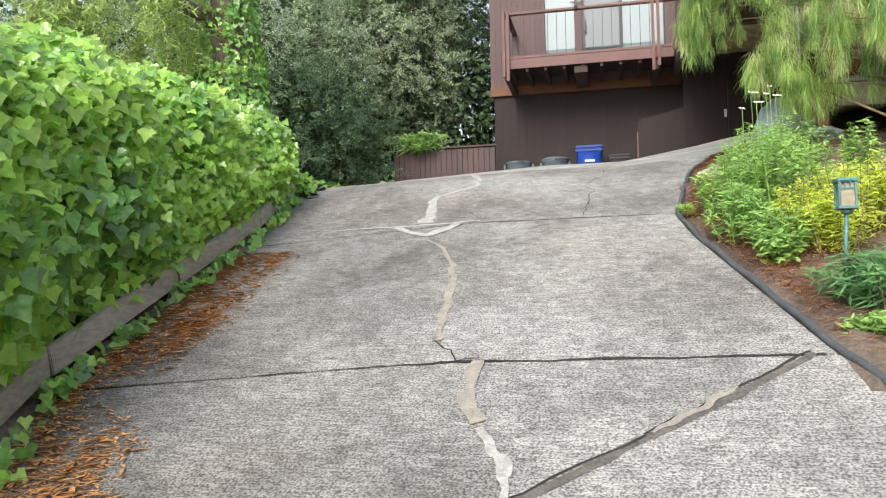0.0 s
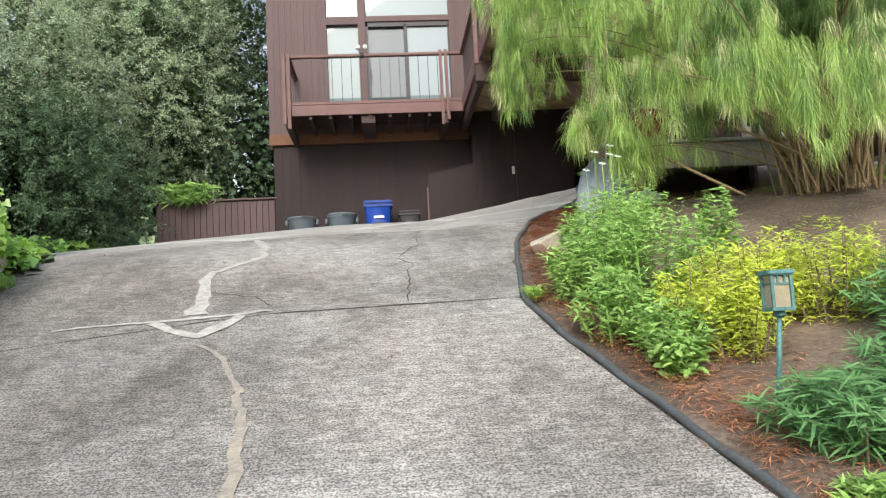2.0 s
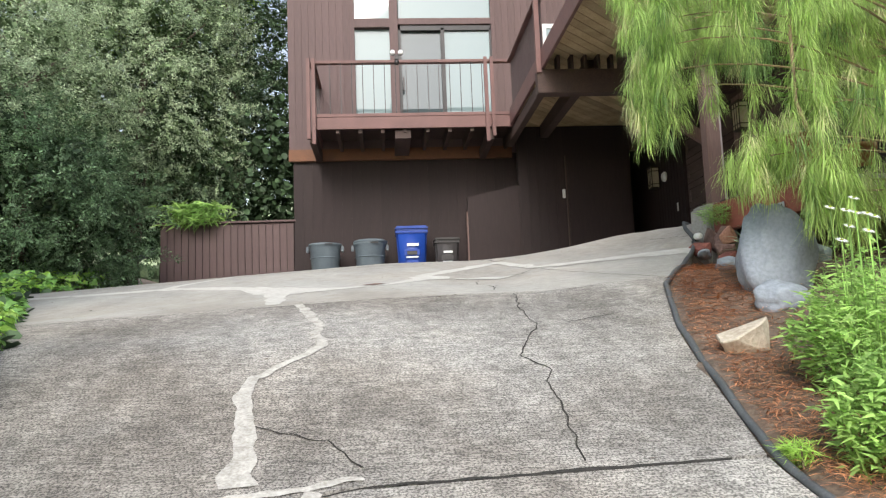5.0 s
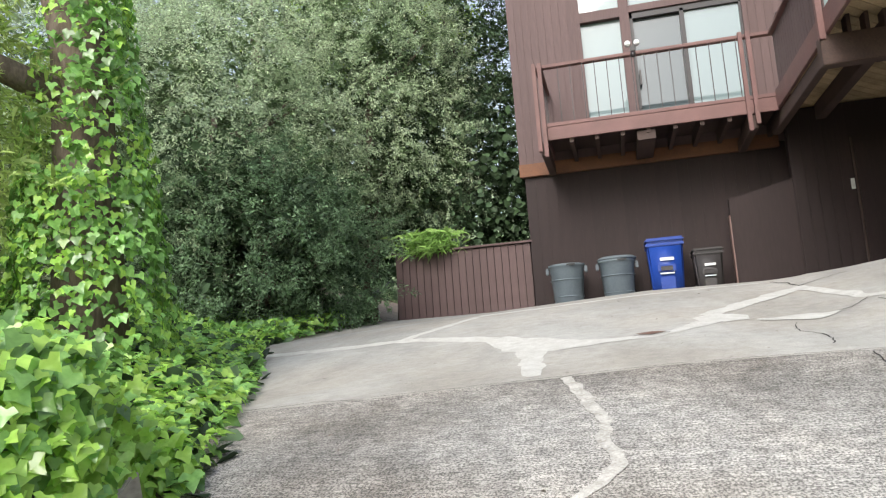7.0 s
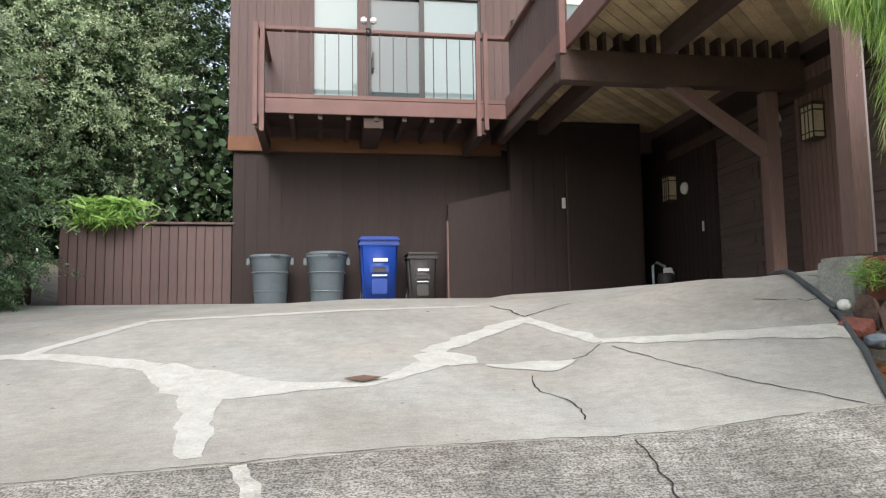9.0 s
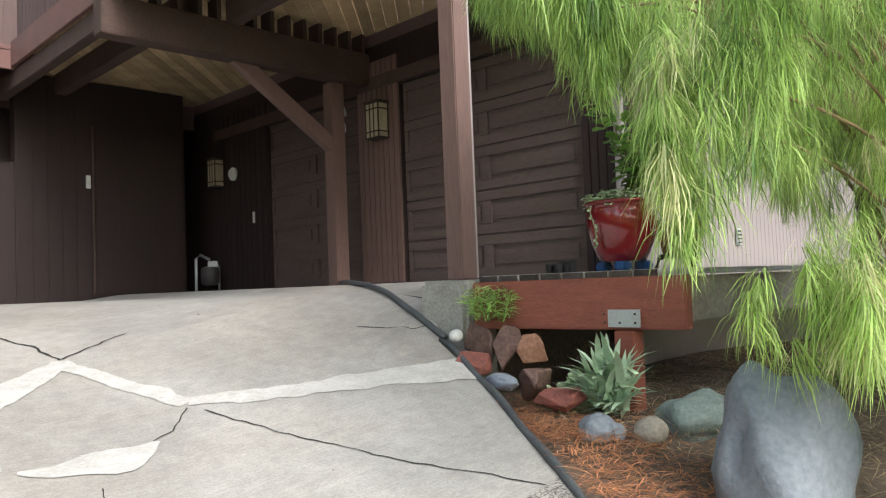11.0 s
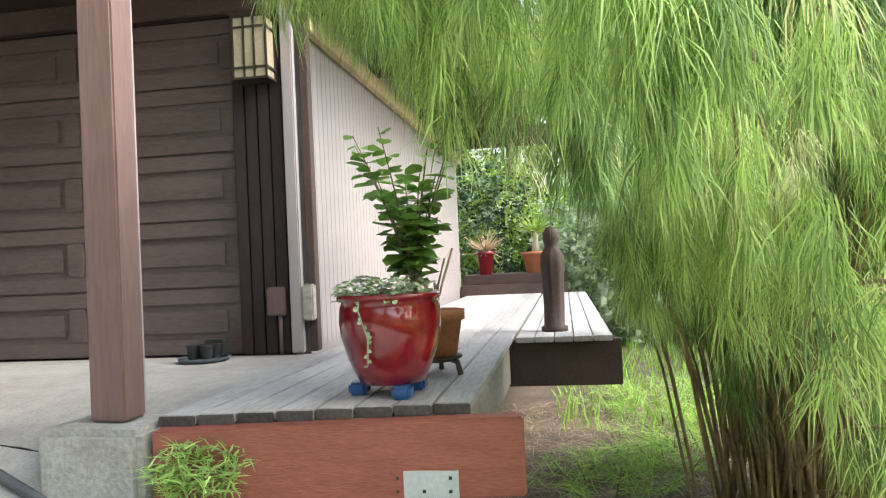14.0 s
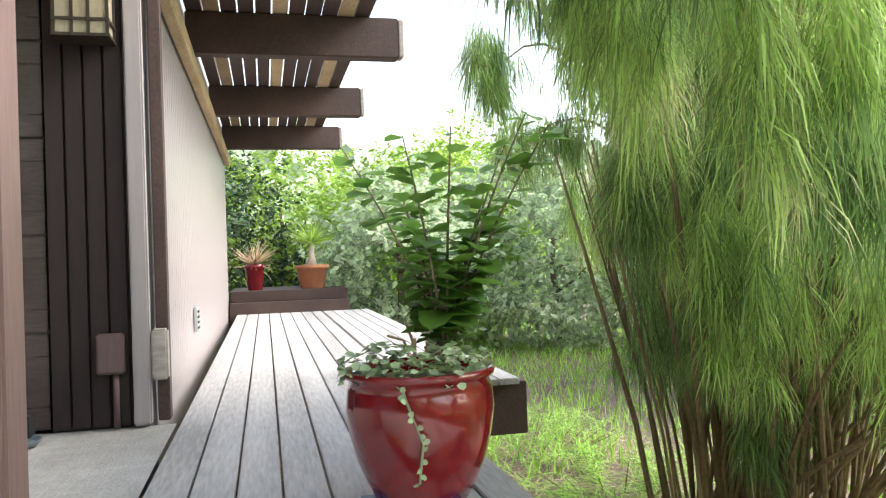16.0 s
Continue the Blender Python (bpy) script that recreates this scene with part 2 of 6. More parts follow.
    "joint": material("joint", (0.19, 0.17, 0.145), (0.08, 0.072, 0.062), 9, 60, 1.0, 0.3),
    "petal": material("petal", (0.85, 0.85, 0.85), (0.75, 0.75, 0.78), 3, 20, 0.6, 0.0, trans=0.3),
    "pink": material("pink", (0.55, 0.03, 0.25), (0.45, 0.02, 0.2), 3, 20, 0.6, 0.0, trans=0.3),
    "plant_leaf": material("plant_leaf", (0.23, 0.42, 0.085), (0.14, 0.29, 0.055), 3, 20, 0.45, 0.0, trans=0.35, per=0.35),
    "sage_leaf": material("sage_leaf", (0.5, 0.6, 0.38), (0.34, 0.45, 0.26), 3, 20, 0.6, 0.0, trans=0.2, per=0.35),
    "patina": material("patina", (0.14, 0.30, 0.29), (0.08, 0.16, 0.15), 8, 60, 0.6, 0.3, metal=0.3),
    "lamp_glass": material("lamp_glass", (0.62, 0.55, 0.40), (0.5, 0.42, 0.28), 6, 40, 0.3, 0.0, trans=0.4),
    "bronze": material("bronze", (0.07, 0.055, 0.04), (0.05, 0.04, 0.03), 8, 60, 0.5, 0.1, metal=0.5),
    "white_paint": material("white_paint", (0.75, 0.75, 0.73), (0.62, 0.62, 0.6), 5, 50, 0.5, 0.05),
    "black_plastic": material("black_plastic", (0.03, 0.03, 0.03), (0.02, 0.02, 0.02), 5, 50, 0.5, 0.05),
}

# ---------------- building helpers ----------------


def thing(name, label="", category="", group="", kind="", at=(0, 0, 0)):
    ob = new(name)
    ob.location = at
    return tagged(ob, label, category, group, kind)


def to_mesh(name, bm, mat):
    me = bpy.data.meshes.new(name)
    bm.to_mesh(me)
    bm.free()
    me.materials.append(mat)
    return me


def part(name, bm, mat, parent=None, label="", smooth=False):
    me = to_mesh(name, bm, mat)
    if smooth:
        for p in me.polygons:
            p.use_smooth = True
    ob = new(name, me)
    if parent is not None:
        ob.parent = parent
        if parent.parent is None:
            ob.matrix_parent_inverse = Matrix.Translation(parent.location).inverted()
    if label:
        ob["label"] = label
    return ob


def add_box(bm, x0, x1, y0, y1, z0, z1, bevel=0.0):
    vs = [bm.verts.new(v) for v in ((x0, y0, z0), (x1, y0, z0), (x1, y1, z0), (x0, y1, z0), (x0, y0, z1), (x1, y0, z1), (x1, y1, z1), (x0, y1, z1))]
    fs = [bm.faces.new([vs[i] for i in f]) for f in ((3, 2, 1, 0), (4, 5, 6, 7), (0, 1, 5, 4), (1, 2, 6, 5), (2, 3, 7, 6), (3, 0, 4, 7))]
    if bevel:
        es = list({e for f in fs for e in f.edges})
        bmesh.ops.bevel(bm, geom=es, offset=bevel, segments=2, affect="EDGES", clamp_overlap=True)
    return bm


def box(x0, x1, y0, y1, z0, z1, bevel=0.0):
    return add_box(bmesh.new(), min(x0, x1), max(x0, x1), min(y0, y1), max(y0, y1), min(z0, z1), max(z0, z1), bevel)


def bar(a, b, w, h, bevel=0.004):
    """A squared timber from a to b; h is its upright side."""
    a, b = Vector(a), Vector(b)
    d = b - a
    bm = add_box(bmesh.new(), -w / 2, w / 2, 0, d.length, -h / 2, h / 2, bevel)
    q = d.to_track_quat("Y", "Z").to_matrix().to_4x4()
    bm.transform(Matrix.Translation(a) @ q)
    return bm


def tube(points, radii, sides=8, cap=True):
    bm = bmesh.new()
    pts = [Vector(p) for p in points]
    rings = []
    for i, p in enumerate(pts):
        d = (pts[min(i + 1, len(pts) - 1)] - pts[max(i - 1, 0)]).normalized()
        u = d.orthogonal().normalized() if abs(d.z) > 0.9 else d.cross(Vector((0, 0, 1))).normalized()
        v = d.cross(u)
        r = radii[i] if isinstance(radii, (list, tuple)) else radii
        rings.append([bm.verts.new(p + r * (math.cos(2 * math.pi * k / sides) * u + math.sin(2 * math.pi * k / sides) * v)) for k in range(sides)])
    for a, b in zip(rings, rings[1:]):
        for k in range(sides):
            bm.faces.new((a[k], a[(k + 1) % sides], b[(k + 1) % sides], b[k]))
    if cap:
        bm.faces.new(rings[0][::-1])
        bm.faces.new(rings[-1])
    return bm


def lathe(profile, sides=32, at=(0, 0, 0)):
    bm = bmesh.new()
    rings = [[bm.verts.new((at[0] + r * math.cos(2 * math.pi * k / sides), at[1] + r * math.sin(2 * math.pi * k / sides), at[2] + z)) for k in range(sides)] for r, z in profile]
    for a, b in zip(rings, rings[1:]):
        for k in range(sides):
            bm.faces.new((a[k], a[(k + 1) % sides], b[(k + 1) % sides], b[k]))
    bm.faces.new(rings[0][::-1])
    bm.faces.new(rings[-1])
    return bm


def rock_mesh(sx, sy, sz, seed, rough=0.35, cuts=3):
    bm = bmesh.new()
    bmesh.ops.create_icosphere(bm, subdivisions=cuts, radius=1)
    off = Vector((seed * 3.1, seed * 1.7, seed * 0.9))
    for v in bm.verts:
        p = v.co.copy()
        k = 1 + rough * (noise.noise(p * 1.1 + off) + 0.45 * noise.noise(p * 2.6 + off))
        v.co = Vector((p.x * sx * k, p.y * sy * k, p.z * sz * k))
    return bm


RIBBON = (np.array([(-0.5, 0, 0), (0.5, 0, 0), (-0.35, 0.5, 0.0), (0.35, 0.5, 0.0), (0, 1, -0.12)], float), [(0, 1, 3, 2), (2, 3, 4)])
ROUND = (np.array([(0, 0, 0), (0.42, 0.35, 0.08), (0.3, 0.8, 0.05), (0, 1, -0.05), (-0.3, 0.8, 0.05), (-0.42, 0.35, 0.08)], float), [(0, 1, 2, 3), (0, 3, 4, 5)])
SMALL = (np.array([(0, 0, 0), (0.34, 0.5, 0.06), (0, 1, 0), (-0.34, 0.5, 0.06)], float), [(0, 1, 2, 3)])
IVY = (np.array([(0, 0.12, 0.0), (0.28, -0.06, 0.03), (0.56, 0.22, -0.03), (0.34, 0.48, 0.05), (0, 1.0, -0.12), (-0.34, 0.48, 0.05), (-0.56, 0.22, -0.03), (-0.28, -0.06, 0.03), (0, 0.45, -0.04)], float),
       [(8, 0, 1), (8, 1, 2), (8, 2, 3), (8, 3, 4), (8, 4, 5), (8, 5, 6), (8, 6, 7), (8, 7, 0)])


def leaves(name, template, places, normals, ups, sizes, mat, parent=None, width=1.0, smooth=False):
    """Many leaves in one mesh: each at a place, facing a normal, its tip along ups."""
    P, N, U = np.asarray(places, float), np.asarray(normals, float), np.asarray(ups, float)
    S = np.asarray(sizes, float)[:, None]
    N = N / (np.linalg.norm(N, axis=1, keepdims=True) + 1e-9)
    U = U - N * np.sum(U * N, axis=1, keepdims=True)
    U = U / (np.linalg.norm(U, axis=1, keepdims=True) + 1e-9)
    R = np.cross(U, N)
    tv, tf = template
    k, n = len(tv), len(P)
    V = (P[:, None, :] + S[:, None] * (tv[None, :, 0:1] * width * R[:, None, :] + tv[None, :, 1:2] * U[:, None, :] + tv[None, :, 2:3] * N[:, None, :])).reshape(-1, 3)
    me = bpy.data.meshes.new(name)
    sizes_f = [len(f) for f in tf]
    loops = np.concatenate([np.array(f) for f in tf])
    allloops = (np.arange(n)[:, None] * k + loops[None, :]).ravel().astype(np.int32)
    me.vertices.add(n * k)
    me.vertices.foreach_set("co", V.astype(np.float32).ravel())
    me.loops.add(len(allloops))
    me.loops.foreach_set("vertex_index", allloops)
    tot = np.tile(np.array(sizes_f, np.int32), n)
    me.polygons.add(len(tot))
    me.polygons.foreach_set("loop_start", np.concatenate([[0], np.cumsum(tot)[:-1]]).astype(np.int32))
    me.update(calc_edges=True)
    me.materials.append(mat)
    ob = new(name, me)
    if parent is not None:
        ob.parent = parent
        ob.matrix_parent_inverse = Matrix.Translation(parent.location).inverted()
    return ob


rng = np.random.default_rng(7)


def unit(n):
    v = rng.normal(size=(n, 3))
    return v / np.linalg.norm(v, axis=1, keepdims=True)


# ---------------- the lie of the land ----------------
GY = [-60, -8, 0, 3.65, 6.4, 8, 9.3, 11, 12.35, 13.5, 15, 20, 60]
GZ = [-12, -2.4, 0.20, 1.45, 2.38, 2.94, 3.27, 3.55, 3.82, 3.985, 4.10, 4.17, 4.6]
LY = [-60, -6, 0, 2.4, 3.2, 4.6, 6.2, 7.9, 9.1, 11.2, 13.1, 15, 19]
LX = [-2.9, -2.5, -2.3, -2.4, -2.75, -2.9, -3.07, -3.4, -3.86, -4.75, -5.66, -6.0, -6.0]
RY = [-60, -6, 0, 2.5, 3.4, 3.8, 5, 5.7, 6.4, 7.5, 8, 9.1, 10.2, 10.9, 11.27, 11.3]
RX = [3.0, 1.9, 1.5, 1.25, 1.07, 0.97, 0.73, 0.59, 0.51, 0.68, 0.77, 1.12, 1.78, 2.14, 2.2, 2.5]


def smooth_step(a, b, v):
    k = min(1.0, max(0.0, (v - a) / (b - a)))
    return k * k * (3 - 2 * k)


def left_edge(y):
    return float(np.interp(y, LY, LX))


def right_edge(y):
    return float(np.interp(y, RY, RX))


def drive_z(x, y):
    z = float(np.interp(y, GY, GZ))
    c = 0.17 * min(1, max(0, (y - 7.5) / 4)) * min(1, max(0, (14.5 - y) / 2))
    z += c * max(0, x - 0.2)
    z -= 0.055 * max(0, -1 - x) * min(1, max(0, (y - 8) / 2)) * min(1, max(0, (17.5 - y) / 2.5))
    s = (x - 2.2) * 0.9 + (y - 11.2) * 0.4
    level = 4.165 + 0.07 * smooth_step(2.4, 3.2, x)
    k = smooth_step(-0.3, 0.9, s) * smooth_step(10.8, 11.4, y)
    z = z + (max(z, level) - z) * k if x > 0.8 else z
    return min(z, level) if x > 0 and y > 9 else z


def ground_z(x, y):
    xl, xr = left_edge(y), right_edge(min(y, 10.9))
    z = drive_z(min(max(x, xl), xr if y < 10.9 else x), y)
    if x < xl:
        d = xl - x
        rise = 0.30 * min(d, 14) * smooth_step(0.0, 2.5, d)
        return z + 0.05 + rise
    if x > xr and y < 11.3:
        d = x - xr
        zz = z + 0.02 + 0.10 * d * smooth_step(0.2, 1.5, d)
        cap = 3.45 - 0.03 * max(0, x - 6)
        return min(zz, cap + 0.05 * math.tanh(zz - cap)) if zz > cap else zz + (cap - zz) * smooth_step(3.5, 9, x)
    return z


def grid_mesh(xs, ys, height):
    bm = bmesh.new()
    vs = [[bm.verts.new((x, y, height(x, y))) for x in xs] for y in ys]
    for j in range(len(ys) - 1):
        for i in range(len(xs) - 1):
            bm.faces.new((vs[j][i], vs[j][i + 1], vs[j + 1][i + 1], vs[j + 1][i]))
    return bm


def under_drive(x, y):
    z = ground_z(x, y)
    if left_edge(y) - 0.05 < x < (right_edge(min(y, 10.9)) + 0.03 if y < 10.9 else 99):
        return z - 0.07
    return z + 0.02 * noise.noise(Vector((x * 2.3, y * 2.3, 0))) + 0.05 * noise.noise(Vector((x * 0.6, y * 0.6, 3)))


def steps(lo, hi, fine_lo, fine_hi, fine, coarse):
    out, v = [], lo
    while v < hi:
        out.append(v)
        v += fine if fine_lo <= v < fine_hi else coarse
    return out + [hi]


gx = [-400, -150, -70] + steps(-40, 40, -8, 11, 0.2, 2.5) + [70, 150, 400]
gy = [-400, -150, -60] + steps(-30, 45, -1, 20, 0.2, 2.5) + [90, 200, 400]
ground = part("ground", grid_mesh(gx, gy, under_drive), M["soil"], smooth=True)
tagged(ground, "bare brown soil of the garden slope", "ground", kind="structure")

# driveway slabs, each with its own edges
driveway = thing("driveway", "steep cracked concrete driveway", "driveway", kind="structure")


def joint_one(x):
    return 3.62 + 0.06 * x if x > -0.9 else 3.566 + 0.19 * (x + 0.9)


def joint_two(x):
    return 6.42 + 0.05 * x if x > -1.2 else 6.36 + 0.32 * (x + 1.2)


def seam(x):
    return 9.36 + 0.05 * x


def slab(name, y_lo, y_hi, mat, label):
    """Concrete between two joints, from edge to edge, with a turned-down rim."""
    bm = bmesh.new()
    nx, ny = 34, 26
    rows = []
    for j in range(ny + 1):
        row = []
        for i in range(nx + 1):
            f, g = i / nx, j / ny
            y = None
            x = -1.0
            for _ in range(3):
                a, b = y_lo(x), y_hi(x)
                y = a + (b - a) * g
                xl = left_edge(y)
                xr = right_edge(y)
                x = xl + (xr - xl) * f
            row.append(bm.verts.new((x, y, drive_z(x, y))))
        rows.append(row)
    for j in range(ny):
        for i in range(nx):
            bm.faces.new((rows[j][i], rows[j][i + 1], rows[j + 1][i + 1], rows[j + 1][i]))
    rim = [e for e in bm.edges if e.is_boundary]
    down = bmesh.ops.extrude_edge_only(bm, edges=rim)["geom"]
    bmesh.ops.translate(bm, vec=(0, 0, -0.12), verts=[v for v in down if isinstance(v, bmesh.types.BMVert)])
    return part(name, bm, mat, driveway, label, smooth=False)


slab("slab", lambda x: -14, lambda x: joint_one(x) - 0.012, M["rough_concrete"], "worn exposed-aggregate concrete")
slab("slab", lambda x: joint_one(x) + 0.012, lambda x: joint_two(x) - 0.012, M["rough_concrete"], "worn exposed-aggregate concrete")
slab("slab", lambda x: joint_two(x) + 0.012, lambda x: seam(x) - 0.004, M["rough_concrete"], "worn exposed-aggregate concrete")
slab("slab", lambda x: seam(x) + 0.004, lambda x: 19.2, M["smooth_concrete"], "smooth paler concrete")
cx, cy = [2.5 + 0.1 * i for i in range(21)] + [4.55], [10.9 + 0.2 * i for i in range(51)]
part("carport_slab", grid_mesh(cx, cy, lambda x, y: drive_z(x, max(y, 11.3))), M["smooth_concrete"], driveway, "smooth carport slab")


def slab_height():
    trees = []
    for o in driveway.children:
        bm = bmesh.new()
        bm.from_mesh(o.data)
        trees.append(BVHTree.FromBMesh(bm))
        bm.free()

    def height(x, y):
        best = None
        for t in trees:
            hit = t.ray_cast(Vector((x, y, 20)), Vector((0, 0, -1)))[0]
            if hit is not None and (best is None or hit.z > best):
                best = hit.z
        return drive_z(x, y) if best is None else best
    return height


top_z = slab_height()

# ---------------- house: walls ----------------
WALL_Y, FLOOR_Z, SLAB_Z = 19.0, 7.33, 4.24
GX = 4.55  # garage wall


def board_wall(parent, name, axis, at, lo, hi, z0, z1, width, mat, proud=0.018, gap=0.008, face=-1):
    """Upright boards, each its own piece; axis 'x': boards along x on a wall at y=at; face: which way they look."""
    n = max(1, round((hi - lo) / width))
    w = (hi - lo) / n
    me = None
    for i in range(n):
        a = lo + i * w + gap / 2
        if me is None:
            bm = bmesh.new()
            if axis == "x":
                add_box(bm, 0, w - gap, min(0, face * proud), max(0, face * proud), 0, z1 - z0, 0.003)
            else:
                add_box(bm, min(0, face * proud), max(0, face * proud), 0, w - gap, 0, z1 - z0, 0.003)
            me = to_mesh(name, bm, mat)
        ob = new(name, me)
        ob.location = (a, at, z0) if axis == "x" else (at, a, z0)
        ob.parent = parent
        ob.matrix_parent_inverse = Matrix.Translation(parent.location).inverted()


house = thing("house", "brown wood-sided hillside house with balcony and carport", "house", kind="structure")
part("wall", box(-2.885, 2.4, WALL_Y + 0.06, WALL_Y + 0.26, 3.6, 6.86), M["wood_wall_shaded"], house, "brown lower wall, balcony shade put into its colour")
part("wall", box(-2.885, -2.685, WALL_Y + 0.26, 26, 3.6, 6.86), M["wood_wall_shaded"], house)
# upper wall with the window opening -1.6..1.45, 7.45..13
part("wall", box(-2.96, -1.62, WALL_Y, WALL_Y + 0.2, 6.86, 13.6), M["wood_wall_light"], house, "faded brown upper wall")
part("wall", box(1.47, 12.2, WALL_Y, WALL_Y + 0.2, 6.86, 13.6), M["wood_wall_light"], house)
part("wall", box(-1.62, 1.47, WALL_Y, WALL_Y + 0.2, 6.86, 7.40), M["wood_wall_light"], house)
part("wall", box(-1.62, 1.47, WALL_Y, WALL_Y + 0.2, 12.6, 13.6), M["wood_wall_light"], house)
part("wall", box(-2.96, -2.76, WALL_Y + 0.2, 26, 6.86, 13.6), M["wood_wall_light"], house)
part("wall", box(12.2, 12.4, 11.1, 26, 3.3, 13.6), M["wood_wall_light"], house)
part("wall", box(-2.92, 12.4, 25.8, 26, 3.4, 13.6), M["wood_wall_light"], house)
part("roof", box(GX, 12.5, 11.0, 18.6, 13.6, 13.8, 0.02), M["wood_dark"], house)
part("wall", box(GX + 0.2, 12.2, 11.02, 11.2, 7.2, 13.6), M["wood_wall_light"], house)
part("roof", box(-3.2, 12.6, 18.6, 26.4, 13.6, 13.9, 0.02), M["wood_dark"], house, "flat roof edge")
part("ledge", box(-2.97, 1.72, WALL_Y - 0.03, WALL_Y + 0.06, 6.75, 7.0, 0.006), M["wood_stain"], house, "reddish stained ledger board")
siding = thing("wall_siding", "faded brown upright board siding on the house front", "siding", kind="structure")
board_wall(siding, "board", "x", WALL_Y, -2.96, -1.64, 6.88, 13.5, 0.142, M["wood_wall_light"], 0.014, 0.007)
board_wall(siding, "board", "x", WALL_Y, 1.49, 4.5, 7.3, 13.5, 0.142, M["wood_wall_light"], 0.014, 0.007)
board_wall(siding, "board", "x", WALL_Y + 0.06, -2.885, 1.72, 4.0, 6.7, 0.2, M["wood_wall_shaded"], 0.012, 0.007)
board_wall(siding, "board", "x", 18.35, 1.74, 2.66, 4.0, 7.2, 0.2, M["wood_wall_shaded"], 0.012, 0.007)
# window band with sliding door
win = thing("window_1", "tall window over a sliding glass balcony door", "window", kind="structure")
part("pane", box(-1.55, -0.80, WALL_Y + 0.10, WALL_Y + 0.12, 7.42, 9.66), M["pane_light"], win)
# dark tint stands for the reflection and unlit room in this pane
part("pane", box(-0.60, 0.32, WALL_Y + 0.12, WALL_Y + 0.14, 7.42, 9.60), M["pane_dark"], win, "open-side glass, tinted dark for the dim reflection")
part("pane", box(0.36, 1.38, WALL_Y + 0.08, WALL_Y + 0.10, 7.42, 9.60), M["pane_light"], win)
part("pane", box(-1.55, -0.80, WALL_Y + 0.10, WALL_Y + 0.12, 9.86, 12.5), M["pane_light"], win)
part("pane", box(-0.60, 1.40, WALL_Y + 0.10, WALL_Y + 0.12, 9.86, 12.5), M["pane_light"], win)
for x0, x1, z0, z1 in ((-1.62, -1.55, 7.4, 12.6), (-0.80, -0.62, 7.4, 12.6), (1.40, 1.47, 7.4, 12.6), (-1.55, -0.80, 9.66, 9.86), (-0.62, 1.40, 9.72, 9.86), (-1.62, 1.47, 12.5, 12.6)):
    part("frame", box(x0, x1, WALL_Y - 0.02, WALL_Y + 0.15, z0, z1, 0.006), M["wood_wall_light"], win)
for x0, x1, z0, z1 in ((-0.62, -0.56, 7.4, 9.72), (0.30, 0.38, 7.4, 9.66), (1.36, 1.40, 7.4, 9.66), (-0.62, 1.40, 9.60, 9.72), (-0.62, 1.40, 7.36, 7.44)):
    part("door_frame", box(x0, x1, WALL_Y + 0.02, WALL_Y + 0.16, z0, z1, 0.006), M["alu_dark"], win, "dark aluminium frame")
part("handle", box(-0.55, -0.51, WALL_Y - 0.03, WALL_Y + 0.02, 8.25, 8.55, 0.008), M["alu_dark"], win.children[-1])
# added dark panel in place of the room's dimness
part("dim_room", box(-0.62, 0.34, WALL_Y + 0.52, WALL_Y + 0.56, 7.32, 9.66), M["bin_grey"], win, "dark panel standing for the dim room behind the door")
part("interior", box(-1.62, 1.47, WALL_Y + 0.6, WALL_Y + 0.65, 7.3, 12.6), M["curtain"], win, "pale drawn curtain")

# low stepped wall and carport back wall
part("partition", box(1.72, 4.05, 18.35, 18.55, 3.9, 7.22), M["wood_wall_shaded"], house, "brown carport back wall, shade put into its colour")
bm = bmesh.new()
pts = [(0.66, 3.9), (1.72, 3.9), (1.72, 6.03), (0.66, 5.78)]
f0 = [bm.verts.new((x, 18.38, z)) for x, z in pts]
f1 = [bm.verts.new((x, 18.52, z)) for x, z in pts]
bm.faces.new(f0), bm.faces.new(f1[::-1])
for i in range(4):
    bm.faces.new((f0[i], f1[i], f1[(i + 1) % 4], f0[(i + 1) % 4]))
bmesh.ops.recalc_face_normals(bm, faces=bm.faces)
part("low_wall", bm, M["wood_wall_shaded"], house, "slant-topped low board wall")
part("wall", box(3.9, 4.05, 18.55, 20.6, 3.9, 7.24), M["wood_wall_shaded"], house)
part("wall", box(3.9, 4.7, 20.6, 20.8, 3.9, 7.24), M["wood_wall_shaded"], house)
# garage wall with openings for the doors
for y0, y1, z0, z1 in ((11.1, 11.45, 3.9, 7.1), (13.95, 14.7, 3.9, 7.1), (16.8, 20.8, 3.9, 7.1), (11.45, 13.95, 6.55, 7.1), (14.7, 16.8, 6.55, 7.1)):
    part("wall", box(GX, GX + 0.2, y0, y1, z0, z1), M["wood_wall_shaded"], house)
part("wall", box(GX, GX + 0.2, 11.1, 18.98, 7.1, 13.6), M["wood_wall_light"], house)

# pale wall along the deck
wall_s = thing("wall_south", "pale painted board siding along the deck", "wall", kind="structure")
part("core", box(4.62, 12.2, 11.0, 11.2, 3.3, 7.2), M["pale_siding"], wall_s)
board_wall(wall_s, "board", "x", 11.0, 4.66, 12.2, 4.255, 7.15, 0.105, M["pale_siding"], 0.004, 0.0025)

# ---------------- balcony ----------------
balcony = thing("balcony", "weathered brown wooden balcony with wire balusters", "balcony", kind="structure")
BY = 17.5
part("fascia", box(-2.26, 1.74, BY, BY + 0.05, 7.00, 7.23, 0.006), M["wood_rail"], balcony)
part("floor", box(-2.26, 1.74, BY + 0.05, WALL_Y - 0.02, 7.17, 7.23), M["wood_dark"], balcony)
for i in range(9):
    x = -1.9 + i * 0.43
